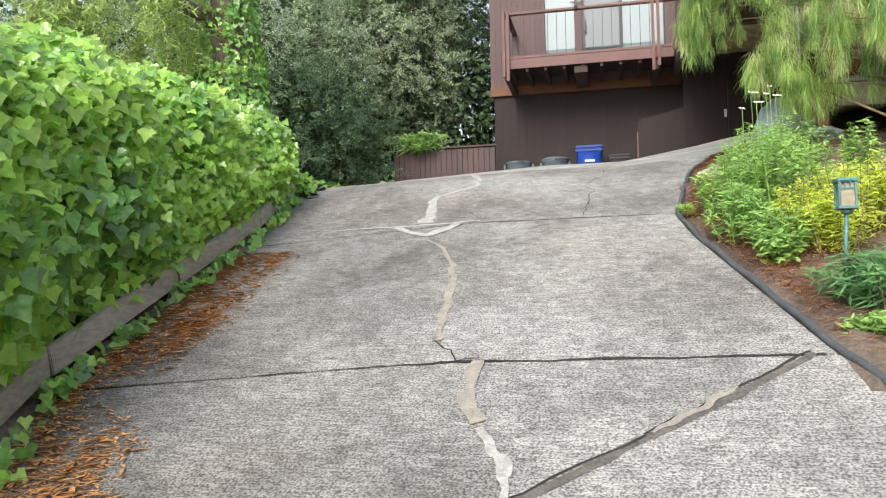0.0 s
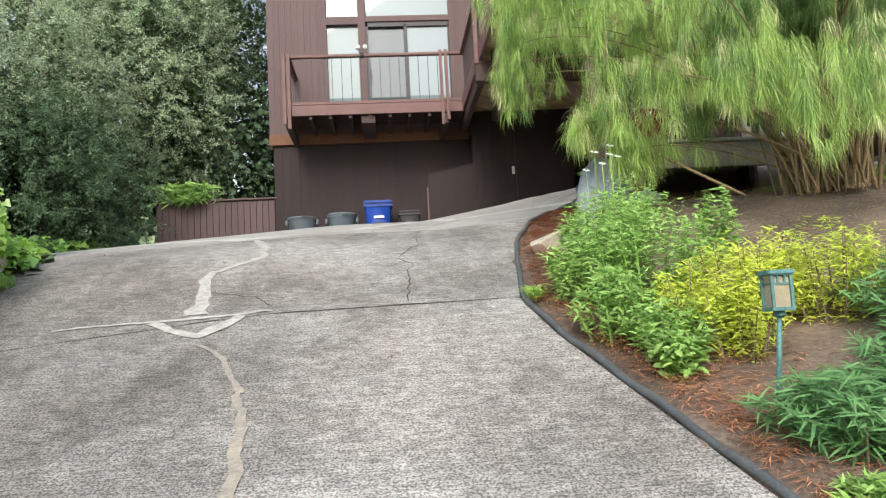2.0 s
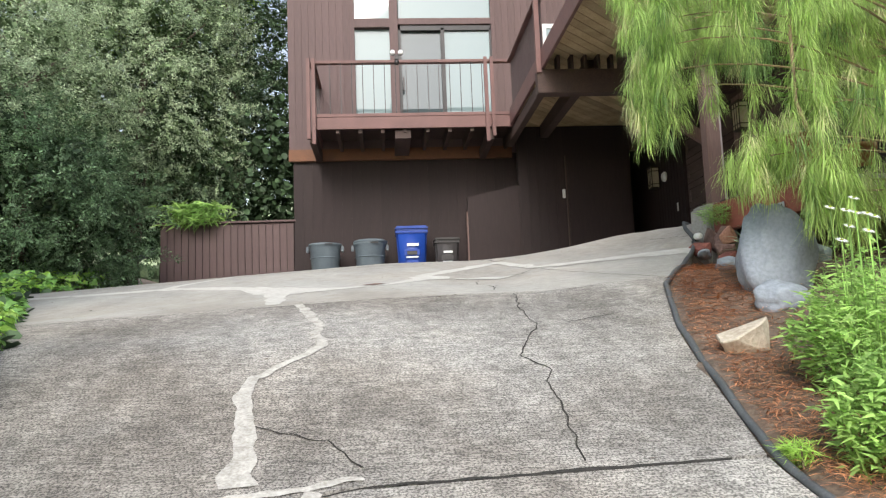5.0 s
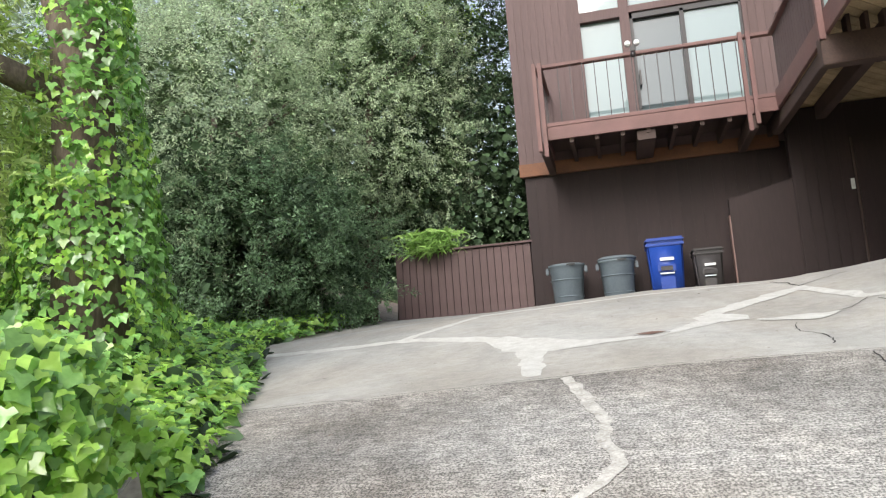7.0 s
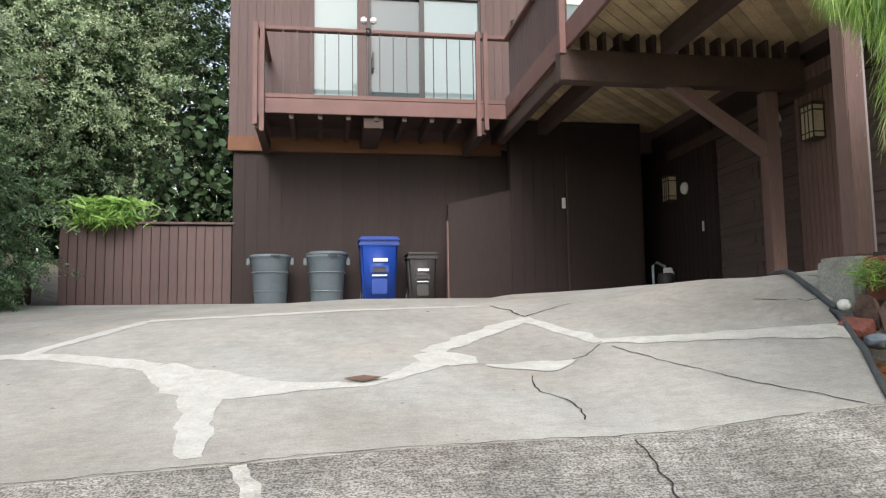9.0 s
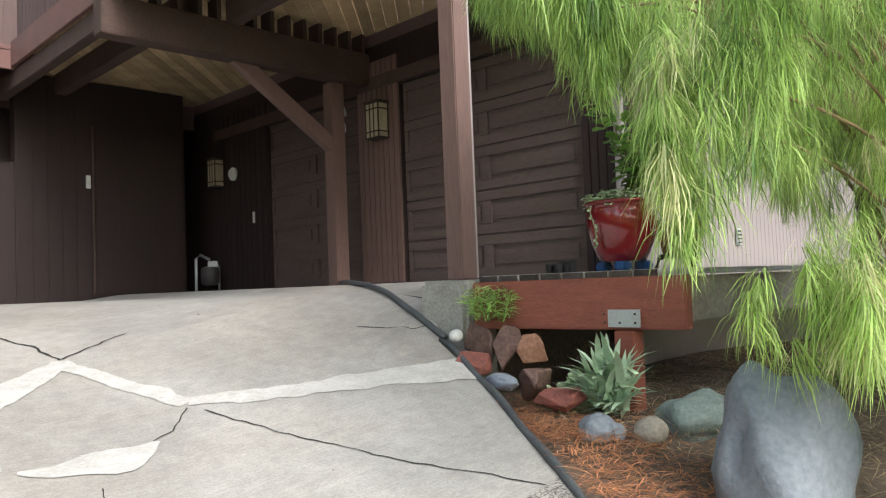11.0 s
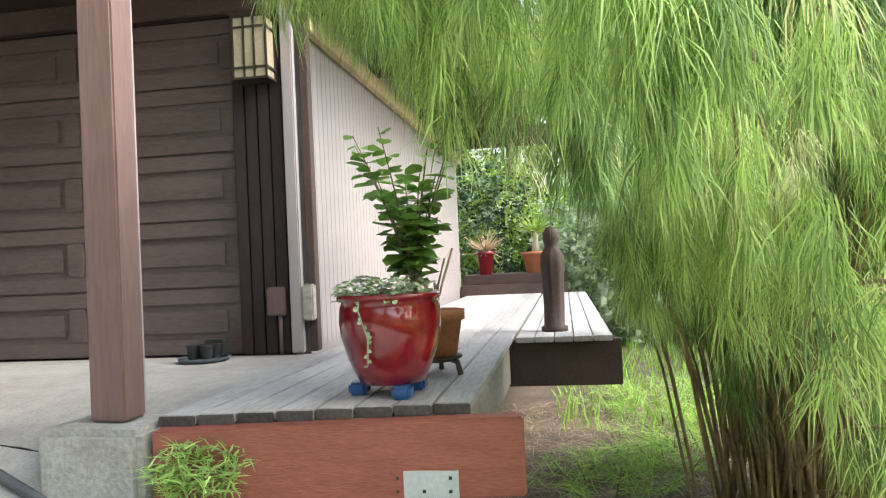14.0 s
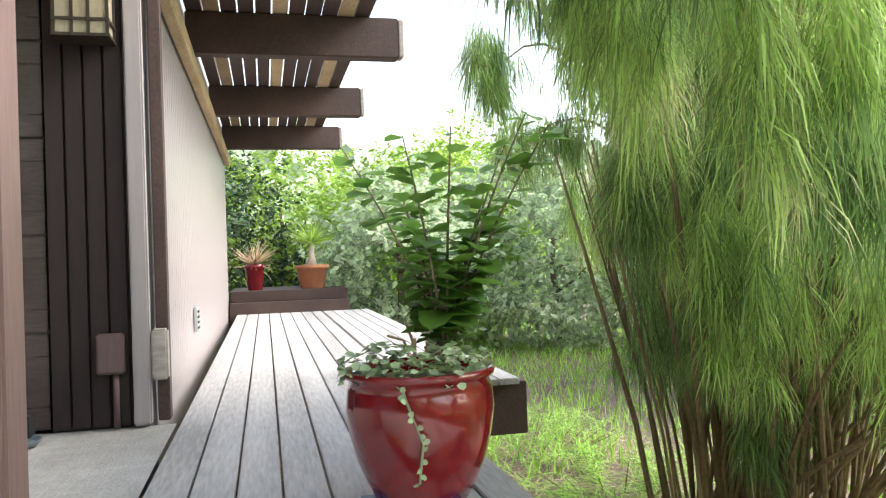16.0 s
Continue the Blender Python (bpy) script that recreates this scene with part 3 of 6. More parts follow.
    part("joist", box(x, x + 0.07, BY + 0.055, WALL_Y - 0.035, 6.93, 7.165, 0.004), M["wood_dark"], balcony)
part("cap_rail", box(-2.36, 1.78, BY - 0.004, BY + 0.11, 8.30, 8.36, 0.008), M["wood_rail"], balcony, "worn reddish top rail")
part("bottom_rail", box(-2.26, 1.74, BY - 0.004, BY + 0.05, 7.235, 7.30, 0.006), M["wood_rail"], balcony)
for x in (-2.43, -2.33, 0.98, 1.10):
    part("post", box(x, x + 0.068, BY - 0.08, BY - 0.005, 6.80 if x in (-2.43, 1.10) else 6.70, 8.38, 0.006), M["wood_rail"], balcony)
for x in (-2.36, 1.05):
    part("bracket", bar((x + 0.03, BY + 0.02, 6.86), (x + 0.03, WALL_Y - 0.035, 6.82), 0.12, 0.22), M["wood_dark"], balcony)
part("bracket", bar((-0.62, BY + 0.08, 6.90), (-0.62, WALL_Y - 0.035, 6.90), 0.30, 0.16), M["wood_dark"], balcony)
for i in range(15):
    x = -2.0 + i * 0.21
    part("baluster", box(x, x + 0.014, BY + 0.01, BY + 0.024, 7.30, 8.30), M["alu_dark"], balcony)
for y in (BY + 0.02, BY + 0.4, BY + 0.8, BY + 1.2):
    part("side_baluster", box(-2.31, -2.296, y, y + 0.014, 7.23, 8.30), M["alu_dark"], balcony)
part("cap_rail", box(-2.38, -2.26, BY + 0.115, WALL_Y - 0.02, 8.30, 8.36, 0.008), M["wood_rail"], balcony)
part("side_fascia", box(-2.32, -2.265, BY, WALL_Y - 0.02, 7.00, 7.23, 0.006), M["wood_rail"], balcony)

# ---------------- upper deck over the carport ----------------
updeck = thing("upper_deck", "brown timber upper deck roofing the carport", "deck", kind="structure")
UX = 1.5


def clip(poly, axis, limit, keep_less):
    out = []
    for p, q in zip(poly, poly[1:] + poly[:1]):
        a, b = (limit - p[axis], limit - q[axis]) if keep_less else (p[axis] - limit, q[axis] - limit)
        if a >= 0:
            out.append(p)
        if (a > 0 > b) or (a < 0 < b):
            f = a / (a - b)
            out.append((p[0] + f * (q[0] - p[0]), p[1] + f * (q[1] - p[1])))
    return out


def diagonal_planks(parent, x0, x1, y0, y1, z, width, gap, thick, mat):
    """Planks laid at 45 degrees, trimmed to a rectangle."""
    r = math.sqrt(0.5)
    u = (y0 - x1) * r
    while u < (y1 - x0) * r:
        a, b = u, u + width - gap
        poly = [((s_ - t_) * r, (s_ + t_) * r) for s_, t_ in ((-40, a), (40, a), (40, b), (-40, b))]
        for axis, lim, less in ((0, x0, False), (0, x1, True), (1, y0, False), (1, y1, True)):
            poly = clip(poly, axis, lim, less) if poly else poly
        if len(poly) > 2:
            bm = bmesh.new()
            lo = [bm.verts.new((px, py, z)) for px, py in poly]
            hi = [bm.verts.new((px, py, z + thick)) for px, py in poly]
            bm.faces.new(lo[::-1]), bm.faces.new(hi)
            for k in range(len(lo)):
                m = (k + 1) % len(lo)
                bm.faces.new((lo[k], lo[m], hi[m], hi[k]))
            bmesh.ops.recalc_face_normals(bm, faces=bm.faces)
            part("plank", bm, mat, parent)
        u += width


diagonal_planks(updeck, UX + 0.02, GX - 0.01, 10.73, 18.98, 7.24, 0.15, 0.012, 0.04, M["wood_raw"])
for x, y0, y1 in ((2.62, 10.8, 14.42), (2.2, 14.68, 18.3)):
    part("joist", box(x, x + 0.16, y0, y1, 6.97, 7.235, 0.008), M["wood_dark"], updeck, "heavy dark cross beam")
for i in range(14):
    part("block", box(UX + 0.2 + i * 0.21, UX + 0.245 + i * 0.21, 14.45, 14.65, 7.015, 7.236), M["wood_dark"], updeck)
part("beam", bar((UX - 0.12, 14.55, 6.82), (GX - 0.005, 14.55, 6.82), 0.2, 0.38, 0.01), M["wood_dark"], updeck, "heavy dark beam")
part("beam", bar((2.3, 11.15, 6.86), (2.3 + 2.2, 11.15, 6.86), 0.14, 0.30, 0.01), M["wood_dark"], updeck)
part("beam", bar((UX + 0.06, 14.66, 6.9), (UX + 0.06, 18.3, 6.9), 0.12, 0.22, 0.01), M["wood_dark"], updeck)
part("edge_board", box(UX - 0.05, UX, 10.7, 17.48, 7.02, 7.33, 0.006), M["wood_rail"], updeck)
part("edge_board", box(UX, GX, 10.68, 10.72, 7.02, 7.33, 0.006), M["wood_rail"], updeck)
part("cap_rail", box(UX - 0.06, UX + 0.08, 10.7, 17.45, 8.25, 8.30, 0.008), M["wood_rail"], updeck)
for y in (14.42, 11.0):
    part("post", box(UX - 0.13, UX - 0.055, y, y + 0.09, 6.95, 8.8, 0.006), M["wood_rail"], updeck)
board_wall(updeck, "board", "y", UX + 0.03, 14.6, 17.44, 7.335, 8.245, 0.14, M["wood_wall_light"], 0.02, 0.012)
# big post and braced post
part("post", box(2.42, 2.57, 11.0, 11.15, 4.235, 6.72, 0.008), M["wood_post"], updeck, "reddish brown square post")
part("trim", box(2.573, 2.59, 11.01, 11.05, 4.24, 6.72), M["pale_siding"], updeck, "thin pale strip")
part("post", box(4.03, 4.21, 14.55, 14.73, 4.19, 6.62, 0.008), M["wood_post"], updeck)
part("brace", bar((2.80, 14.60, 6.70), (4.06, 14.62, 5.87), 0.12, 0.16, 0.006), M["wood_post"], updeck)

# ---------------- lower deck ----------------
deck = thing("deck", "weathered grey plank deck on red-stained beams", "deck", kind="structure")
DZ = 4.25
nb = 8
for i in range(nb):
    y0 = 9.67 + i * (10.88 - 9.67) / nb
    w = (10.88 - 9.67) / nb
    x0 = 2.62 - 0.2 * i / nb
    plank = part("plank", box(x0 + 0.02, 12.0, y0 + 0.005, y0 + w - 0.005, DZ - 0.038, DZ, 0.004), M["deck_board"], deck)
    part("plank_end", box(x0, x0 + 0.019, y0 + 0.003, y0 + w - 0.003, DZ - 0.042, DZ - 0.003, 0.003), M["end_grain"], plank, "blackened board end")
end_beam = part("beam", bar((2.60, 9.47, 4.06), (2.40, 10.86, 4.06), 0.10, 0.30, 0.008), M["red_beam"], deck, "red-stained end beam")
part("beam", box(2.66, 12.0, 9.70, 9.78, 3.92, DZ - 0.045, 0.006), M["grey_board"], deck, "grey fascia board")
part("plate", box(2.485, 2.493, 9.71, 9.97, 3.925, 4.025), M["steel"], end_beam, "galvanised strap plate")
for by_, bz_ in ((9.74, 3.95), (9.74, 4.0), (9.94, 3.95), (9.94, 4.0), (9.84, 3.95)):
    part("bolt", box(2.480, 2.487, by_ - 0.006, by_ + 0.006, bz_ - 0.006, bz_ + 0.006), M["bronze"], end_beam)
part("post", box(2.48, 2.60, 9.76, 9.88, 3.2, 3.905, 0.006), M["red_beam"], deck)
part("beam", box(5.1, 5.2, 8.92, 9.72, 3.90, 4.22, 0.006), M["wood_dark"], deck)
for i in range(5):
    y0 = 8.98 + i * 0.135
    part("plank", box(5.05, 12.0, y0, y0 + 0.128, DZ - 0.038, DZ, 0.004), M["deck_board"], deck)
part("step", box(12.0, 12.35, 9.25, 10.98, DZ - 0.3, DZ + 0.16, 0.01), M["wood_dark"], deck, "dark stained step")
part("step", box(12.3, 14.0, 9.25, 10.98, DZ + 0.16, DZ + 0.32, 0.01), M["wood_dark"], deck, "dark stained step")

# ---------------- upper deck on the south side ----------------
eave = thing("south_eave", "dark slatted timber canopy over the deck", "canopy", kind="structure")
for x in (4.03, 6.45, 8.87, 11.3):
    part("beam", box(max(x, GX + 0.1) if x < 5 else x, x + 0.75 if x < 5 else x + 0.14, 9.4, 10.98, 6.55, 6.86, 0.008), M["wood_dark"], eave)
    if x > 5:
        part("beam_end", box(x, x + 0.14, 9.36, 9.397, 6.56, 6.85, 0.006), M["grey_board"], eave, "weathered grey beam end")
for i in range(11):
    y = 9.62 + i * 0.124
    part("slat", box(4.62, 12.3, y, y + 0.112, 6.865, 6.90), M["wood_raw"] if i % 4 == 1 else M["wood_dark"], eave)
part("ledger", box(4.62, 12.2, 10.92, 10.985, 6.42, 6.56, 0.006), M["wood_raw"], eave, "raw timber ledger")

# ---------------- fence at the bank ----------------
fence = thing("retaining_fence", "brown board retaining fence beside the house", "fence", kind="structure")
part("core", box(-5.6, -2.9, 19.1, 19.2, 3.8, 5.5), M["wood_wall_shaded"], fence)
board_wall(fence, "board", "x", 19.1, -5.6, -2.9, 3.9, 5.48, 0.14, M["wood_wall_light"], 0.025, 0.012)
part("cap", box(-5.64, -2.85, 19.02, 19.24, 5.5, 5.54, 0.006), M["wood_wall_light"], fence)


# ---------------- bins ----------------
def round_bin(x, y, z, label, lid):
    t = thing("trash_can", label, "trash can", "bins by the wall", at=(x, y, z))
    k = 1.17
    prof = [(r * k, h * k) for r, h in [(0.20, 0.0), (0.215, 0.02), (0.255, 0.56), (0.262, 0.57), (0.265, 0.62), (0.28, 0.63), (0.282, 0.665), (0.262, 0.67), (0.25, 0.62), (0.20, 0.05)]]
    part("body", lathe(prof, 36, (x, y, z)), M["bin_grey"], t, smooth=True)
    for zz, rr in ((0.20, 0.272), (0.50, 0.300)):
        part("band", lathe([(rr - 0.03, zz - 0.012), (rr + 0.002, zz - 0.010), (rr + 0.004, zz + 0.010), (rr - 0.03, zz + 0.012)], 36, (x, y, z)), M["bin_grey"], t, smooth=True)
    for s in (-1, 1):
        part("handle", bar((x + s * 0.345, y - 0.07, z + 0.68), (x + s * 0.345, y + 0.07, z + 0.68), 0.05, 0.12, 0.012), M["bin_grey"], t)
    part("label", box(x + 0.02, x + 0.17, y - 0.334, y - 0.326, z + 0.742, z + 0.768), M["black_plastic"], t, "unreadable dark print")
    if lid:
        part("lid", lathe([(r * k, h * k) for r, h in [(0.29, 0.665), (0.295, 0.69), (0.25, 0.715), (0.06, 0.73), (0.01, 0.73)]], 36, (x + 0.01, y, z)), M["bin_grey"], t, smooth=True)
    return t


def wheeled_bin(x, y, z, w, d, h, mat, label, color):
    t = thing("wheeled_bin", label, "trash can", "bins by the wall", at=(x, y, z))
    bm = bmesh.new()
    k = 0.84
    vs = [bm.verts.new(v) for v in ((-w / 2 * k, -d / 2 * k, 0.03), (w / 2 * k, -d / 2 * k, 0.03), (w / 2 * k, d / 2 * k, 0.03), (-w / 2 * k, d / 2 * k, 0.03), (-w / 2, -d / 2, h * 0.9), (w / 2, -d / 2, h * 0.9), (w / 2, d / 2, h * 0.9), (-w / 2, d / 2, h * 0.9))]
    for f in ((3, 2, 1, 0), (4, 5, 6, 7), (0, 1, 5, 4), (1, 2, 6, 5), (2, 3, 7, 6), (3, 0, 4, 7)):
        bm.faces.new([vs[i] for i in f])
    bmesh.ops.bevel(bm, geom=list(bm.edges), offset=0.03, segments=3, affect="EDGES")
    bm.transform(Matrix.Translation((x, y, z)))
    body = part("body", bm, M[mat], t, smooth=True)
    part("rim", box(x - w / 2 - 0.02, x + w / 2 + 0.02, y - d / 2 - 0.02, y + d / 2 + 0.02, z + h * 0.86, z + h * 0.915, 0.012), M[mat], t)
    bm = box(x - w / 2 - 0.025, x + w / 2 + 0.025, y - d / 2 - 0.04, y + d / 2 + 0.06, z + h * 0.92, z + h, 0.03)
    part("lid", bm, M[mat], t)
    fy = y - d / 2 * 0.93
    part("label", box(x - 0.1 * w / 0.6, x + 0.13 * w / 0.6, fy - 0.035, fy - 0.028, z + h * 0.62, z + h * 0.67), M["label_white"], body, "pale unreadable label")
    for dz0, dz1, dx in ((0.44, 0.56, 0.15), (0.13, 0.36, 0.12)):
        part("grip_rim", box(x - dx * w / 0.6, x + dx * w / 0.6, fy - 0.024 - 0.01 * (dz0 > 0.3), fy + 0.01, z + h * dz0, z + h * dz1, 0.014), M[mat], body)
    part("recess", box(x - 0.10 * w / 0.6, x + 0.10 * w / 0.6, fy - 0.042, fy - 0.03, z + h * 0.455, z + h * 0.53, 0.006), M["bin_black"], body)
    part("catch_bar", box(x - 0.12 * w / 0.6, x + 0.12 * w / 0.6, fy - 0.036, fy - 0.012, z + h * 0.40, z + h * 0.425, 0.005), M["steel"], body)
    for s in (-1, 1):
        bm = lathe([(0.02, -0.025), (0.11, -0.025), (0.12, 0), (0.11, 0.025), (0.02, 0.025)], 20)
        bm.transform(Matrix.Translation((x + s * w * 0.42, y + d / 2 * 0.85, z + 0.12)) @ Matrix.Rotation(radians(90), 4, "Y"))
        wheel = part("wheel", bm, M["black_plastic"], t)
        bm = lathe([(0.005, -0.032), (0.05, -0.032), (0.055, 0), (0.05, 0.032), (0.005, 0.032)], 14)
        bm.transform(Matrix.Translation((x + s * w * 0.42, y + d / 2 * 0.85, z + 0.12)) @ Matrix.Rotation(radians(90), 4, "Y"))
        part("hub", bm, M["bin_grey"], wheel)
    return t


def bz(x, y):
    return drive_z(x, y)


round_bin(-2.22, 18.5, bz(-2.22, 18.5), "grey plastic trash can without a lid", False)
round_bin(-1.33, 18.5, bz(-1.33, 18.5), "grey plastic trash can with a lid", True)
wheeled_bin(-0.5, 18.45, bz(-0.5, 18.45), 0.60, 0.60, 1.06, "bin_blue", "tall blue plastic recycling bin", "blue")
wheeled_bin(0.2, 18.45, bz(0.2, 18.45), 0.47, 0.45, 0.82, "bin_black", "small dark grey plastic wheeled bin", "black")


# ---------------- garage doors and carport fittings ----------------
def garage_door(name, y0, y1, label):
    d = thing(name, label, "garage door", kind="structure")
    part("leaf", box(GX + 0.06, GX + 0.1, y0, y1, SLAB_Z, 6.55), M["garage"], d)
    rows = 5
    h = (6.55 - SLAB_Z) / rows
    cols = 2
    w = (y1 - y0) / cols
    for r in range(rows):
        part("rail", box(GX + 0.035, GX + 0.06, y0, y1, SLAB_Z + r * h + 0.006, SLAB_Z + r * h + 0.11, 0.004), M["garage"], d)
        part("rail", box(GX + 0.035, GX + 0.06, y0, y1, SLAB_Z + (r + 1) * h - 0.11, SLAB_Z + (r + 1) * h - 0.006, 0.004), M["garage"], d)
        for c in range(cols + 1):
            yc = y0 + c * w
            part("stile", box(GX + 0.035, GX + 0.06, max(y0, yc - 0.06), min(y1, yc + 0.06), SLAB_Z + r * h + 0.112, SLAB_Z + (r + 1) * h - 0.112, 0.004), M["garage"], d)
        for c in range(cols):
            part("panel", box(GX + 0.045, GX + 0.06, y0 + c * w + 0.1, y0 + (c + 1) * w - 0.1, SLAB_Z + r * h + 0.15, SLAB_Z + (r + 1) * h - 0.15, 0.006), M["garage"], d)


garage_door("garage_door", 11.47, 13.93, "dark brown panelled garage door, closed")
garage_door("garage_door", 14.72, 16.78, "dark brown panelled garage door, closed")
trimset = thing("door_trim", "brown upright trim boards beside the garage doors", "trim", kind="structure")
board_wall(trimset, "board", "y", GX, 11.1, 11.45, 4.25, 6.55, 0.088, M["wood_wall_shaded"], 0.03, 0.012)
board_wall(trimset, "board", "y", GX, 13.95, 14.7, 4.25, 6.9, 0.094, M["wood_post"], 0.03, 0.012)
board_wall(trimset, "board", "y", GX, 16.8, 18.3, 4.25, 6.9, 0.15, M["wood_wall_shaded"], 0.02, 0.012)
part("header", box(GX - 0.04, GX - 0.002, 11.1, 18.3, 6.56, 6.72, 0.006), M["wood_dark"], trimset)
part("back_panel", box(2.72, 4.0, 18.31, 18.345, 4.25, 6.5, 0.01), M["wood_wall_shaded"], trimset, "flush door panel, darkened with the carport shade")
part("edge_strip", box(2.68, 2.705, 18.31, 18.345, 4.25, 6.6), M["wood_dark"], trimset)
part("low_edge", box(0.63, 0.655, 18.36, 18.5, 4.15, 5.5), M["wood_post"], trimset, "thin worn edge strip")

downspout = thing("downspout", "pale painted square downspout at the corner", "downspout")
part("pipe", box(4.485, 4.545, 11.005, 11.085, 4.25, 6.9, 0.008), M["pale_siding"], downspout)
part("corner_board", box(4.56, 4.65, 10.93, 10.985, 4.252, 7.0, 0.004), M["wood_dark"], downspout)
part("outlet_box", box(4.48, 4.557, 10.925, 11.0, 4.46, 4.70, 0.01), M["grey_board"], downspout)


jbox = thing("junction_box", "brown painted junction box with conduit on the trim boards", "electrical box")
part("body", box(GX - 0.085, GX - 0.032, 11.12, 11.24, 4.50, 4.69, 0.008), M["wood_wall_light"], jbox)
part("cover", box(GX - 0.092, GX - 0.0855, 11.13, 11.23, 4.51, 4.68, 0.003), M["wood_wall_light"], jbox)
part("conduit", tube([(GX - 0.055, 11.16, 4.50), (GX - 0.055, 11.16, 4.245)], 0.014, 8), M["wood_wall_light"], jbox, smooth=True)


def wall_lantern(x, y, z, side, label):
    t = thing("wall_lantern", label, "lantern", "wall lanterns", at=(x, y, z))
    w, d, h = 0.24, 0.17, 0.42
    part("back_plate", box(x - 0.015, x - 0.002, y - 0.09, y + 0.09, z + 0.05, z + h - 0.05), M["bronze"], t)
    cage = part("glass", box(x - d, x - 0.02, y - w / 2 + 0.01, y + w / 2 - 0.01, z + 0.012, z + h - 0.012), M["lamp_glass"], t, "cream glass")
    for yy in (-w / 2, w / 2 - 0.014, -0.04, 0.03):
        part("bar", box(x - d - 0.006, x - d + 0.006, y + yy, y + yy + 0.014, z, z + h), M["bronze"], cage)
        if abs(yy) > 0.09:
            part("bar", box(x - 0.03, x - 0.016, y + yy, y + yy + 0.014, z, z + h), M["bronze"], cage)
    for zz in (0, h - 0.014, 0.07, h - 0.085):
        part("band", box(x - d - 0.008, x - 0.012, y - w / 2 - 0.003, y + w / 2 + 0.003, z + zz, z + zz + 0.014), M["bronze"], t)
    part("cap", box(x - d - 0.02, x - 0.002, y - w / 2 - 0.015, y + w / 2 + 0.015, z + h, z + h + 0.02, 0.006), M["bronze"], t)


wall_lantern(GX - 0.032, 14.22, 5.93, -1, "bronze wall lantern with cream glass panes")
wall_lantern(GX - 0.032, 11.24, 6.05, -1, "bronze wall lantern with cream glass panes")
wall_lantern(GX - 0.022, 18.1, 5.82, -1, "bronze wall lantern with cream glass panes")

meter = thing("gas_meter", "grey gas meter with pipes on the carport wall", "gas meter", at=(4.2, 18.0, 4.24))
part("body", lathe([(0.07, 0), (0.13, 0.03), (0.14, 0.2), (0.12, 0.27), (0.05, 0.29)], 20, (4.25, 18.0, 4.32)), M["bin_black"], meter, smooth=True)
part("dial", box(4.17, 4.33, 17.9, 17.93, 4.56, 4.68, 0.01), M["label_white"], meter)
part("pipe", tube([(4.05, 18.05, 4.24), (4.05, 18.05, 4.72), (4.12, 18.05, 4.78), (4.25, 18.0, 4.7)], 0.022), M["steel"], meter, smooth=True)
part("pipe", tube([(4.42, 18.05, 4.24), (4.42, 18.05, 4.6), (4.32, 18.02, 4.68)], 0.018), M["steel"], meter, smooth=True)
bell = thing("alarm_bell", "white round bell on the carport wall", "bell")
bm = lathe([(0.1, 0), (0.1, 0.03), (0.07, 0.06), (0.01, 0.07)], 20)
bm.transform(Matrix.Translation((GX - 0.021, 17.72, 5.98)) @ Matrix.Rotation(radians(-90), 4, "Y"))
part("dome", bm, M["white_paint"], bell, smooth=True)
switch = thing("light_switch", "white switch plate on the carport wall", "switch")
part("plate", box(2.6, 2.66, 18.315, 18.336, 5.72, 5.9, 0.004), M["white_paint"], switch)
switch2 = thing("light_switch", "white switch plate on the carport wall", "switch")
part("plate", box(GX - 0.03, GX - 0.021, 17.15, 17.21, 5.2, 5.36, 0.003), M["white_paint"], switch2)
chime = thing("wind_chime", "small hanging wind chime under the deck", "wind chime", at=(4.22, 14.6, 6.6))
part("cord", tube([(4.22, 14.6, 6.9), (4.22, 14.6, 6.35)], 0.004, 5), M["steel"], chime)
part("bell", lathe([(0.05, 0), (0.04, 0.05), (0.015, 0.12)], 14, (4.22, 14.6, 6.25)), M["steel"], chime, smooth=True)
part("tail", lathe([(0.005, 0), (0.035, 0.05), (0.03, 0.12), (0.004, 0.18)], 12, (4.22, 14.6, 6.02)), M["steel"], chime, smooth=True)
tap = thing("hose_tap", "brass hose tap on a standpipe", "tap", at=(4.25, 14.9, 4.24))
part("standpipe", tube([(4.3, 14.75, 4.235), (4.3, 14.75, 4.85), (4.22, 14.75, 4.9)], 0.018), M["bronze"], tap, smooth=True)
part("valve", box(4.17, 4.26, 14.72, 14.78, 4.86, 4.93, 0.01), M["steel"], tap)
part("lever", box(4.19, 4.24, 14.70, 14.80, 4.94, 4.96, 0.004), M["steel"], tap)
camlight = thing("security_light", "twin-head security light on the balcony rail", "light", at=(-0.7, 17.5, 8.36))
part("mount", box(-0.74, -0.66, 17.47, 17.53, 8.36, 8.46, 0.01), M["alu_dark"], camlight)
for dx in (-0.075, 0.075):
    part("head", box(-0.7 + dx - 0.045, -0.7 + dx + 0.045, 17.40, 17.52, 8.44, 8.53, 0.02), M["label_white"], camlight)
part("sensor", lathe([(0.02, 0), (0.045, 0.03), (0.045, 0.08), (0.02, 0.1)], 14, (-0.7, 17.44, 8.23)), M["alu_dark"], camlight, smooth=True)
wl_ = thing("wall_light", "small dark cylinder wall light", "light")
part("shade", lathe([(0.07, 0), (0.07, 0.26), (0.06, 0.27)], 18, (2.0, WALL_Y - 0.09, 8.95)), M["alu_dark"], wl_, smooth=True)
part("mount", box(1.96, 2.04, WALL_Y - 0.04, WALL_Y - 0.002, 9.0, 9.15), M["alu_dark"], wl_)
win2 = thing("window_2", "narrow window with closed white blind above the carport", "window", kind="structure")
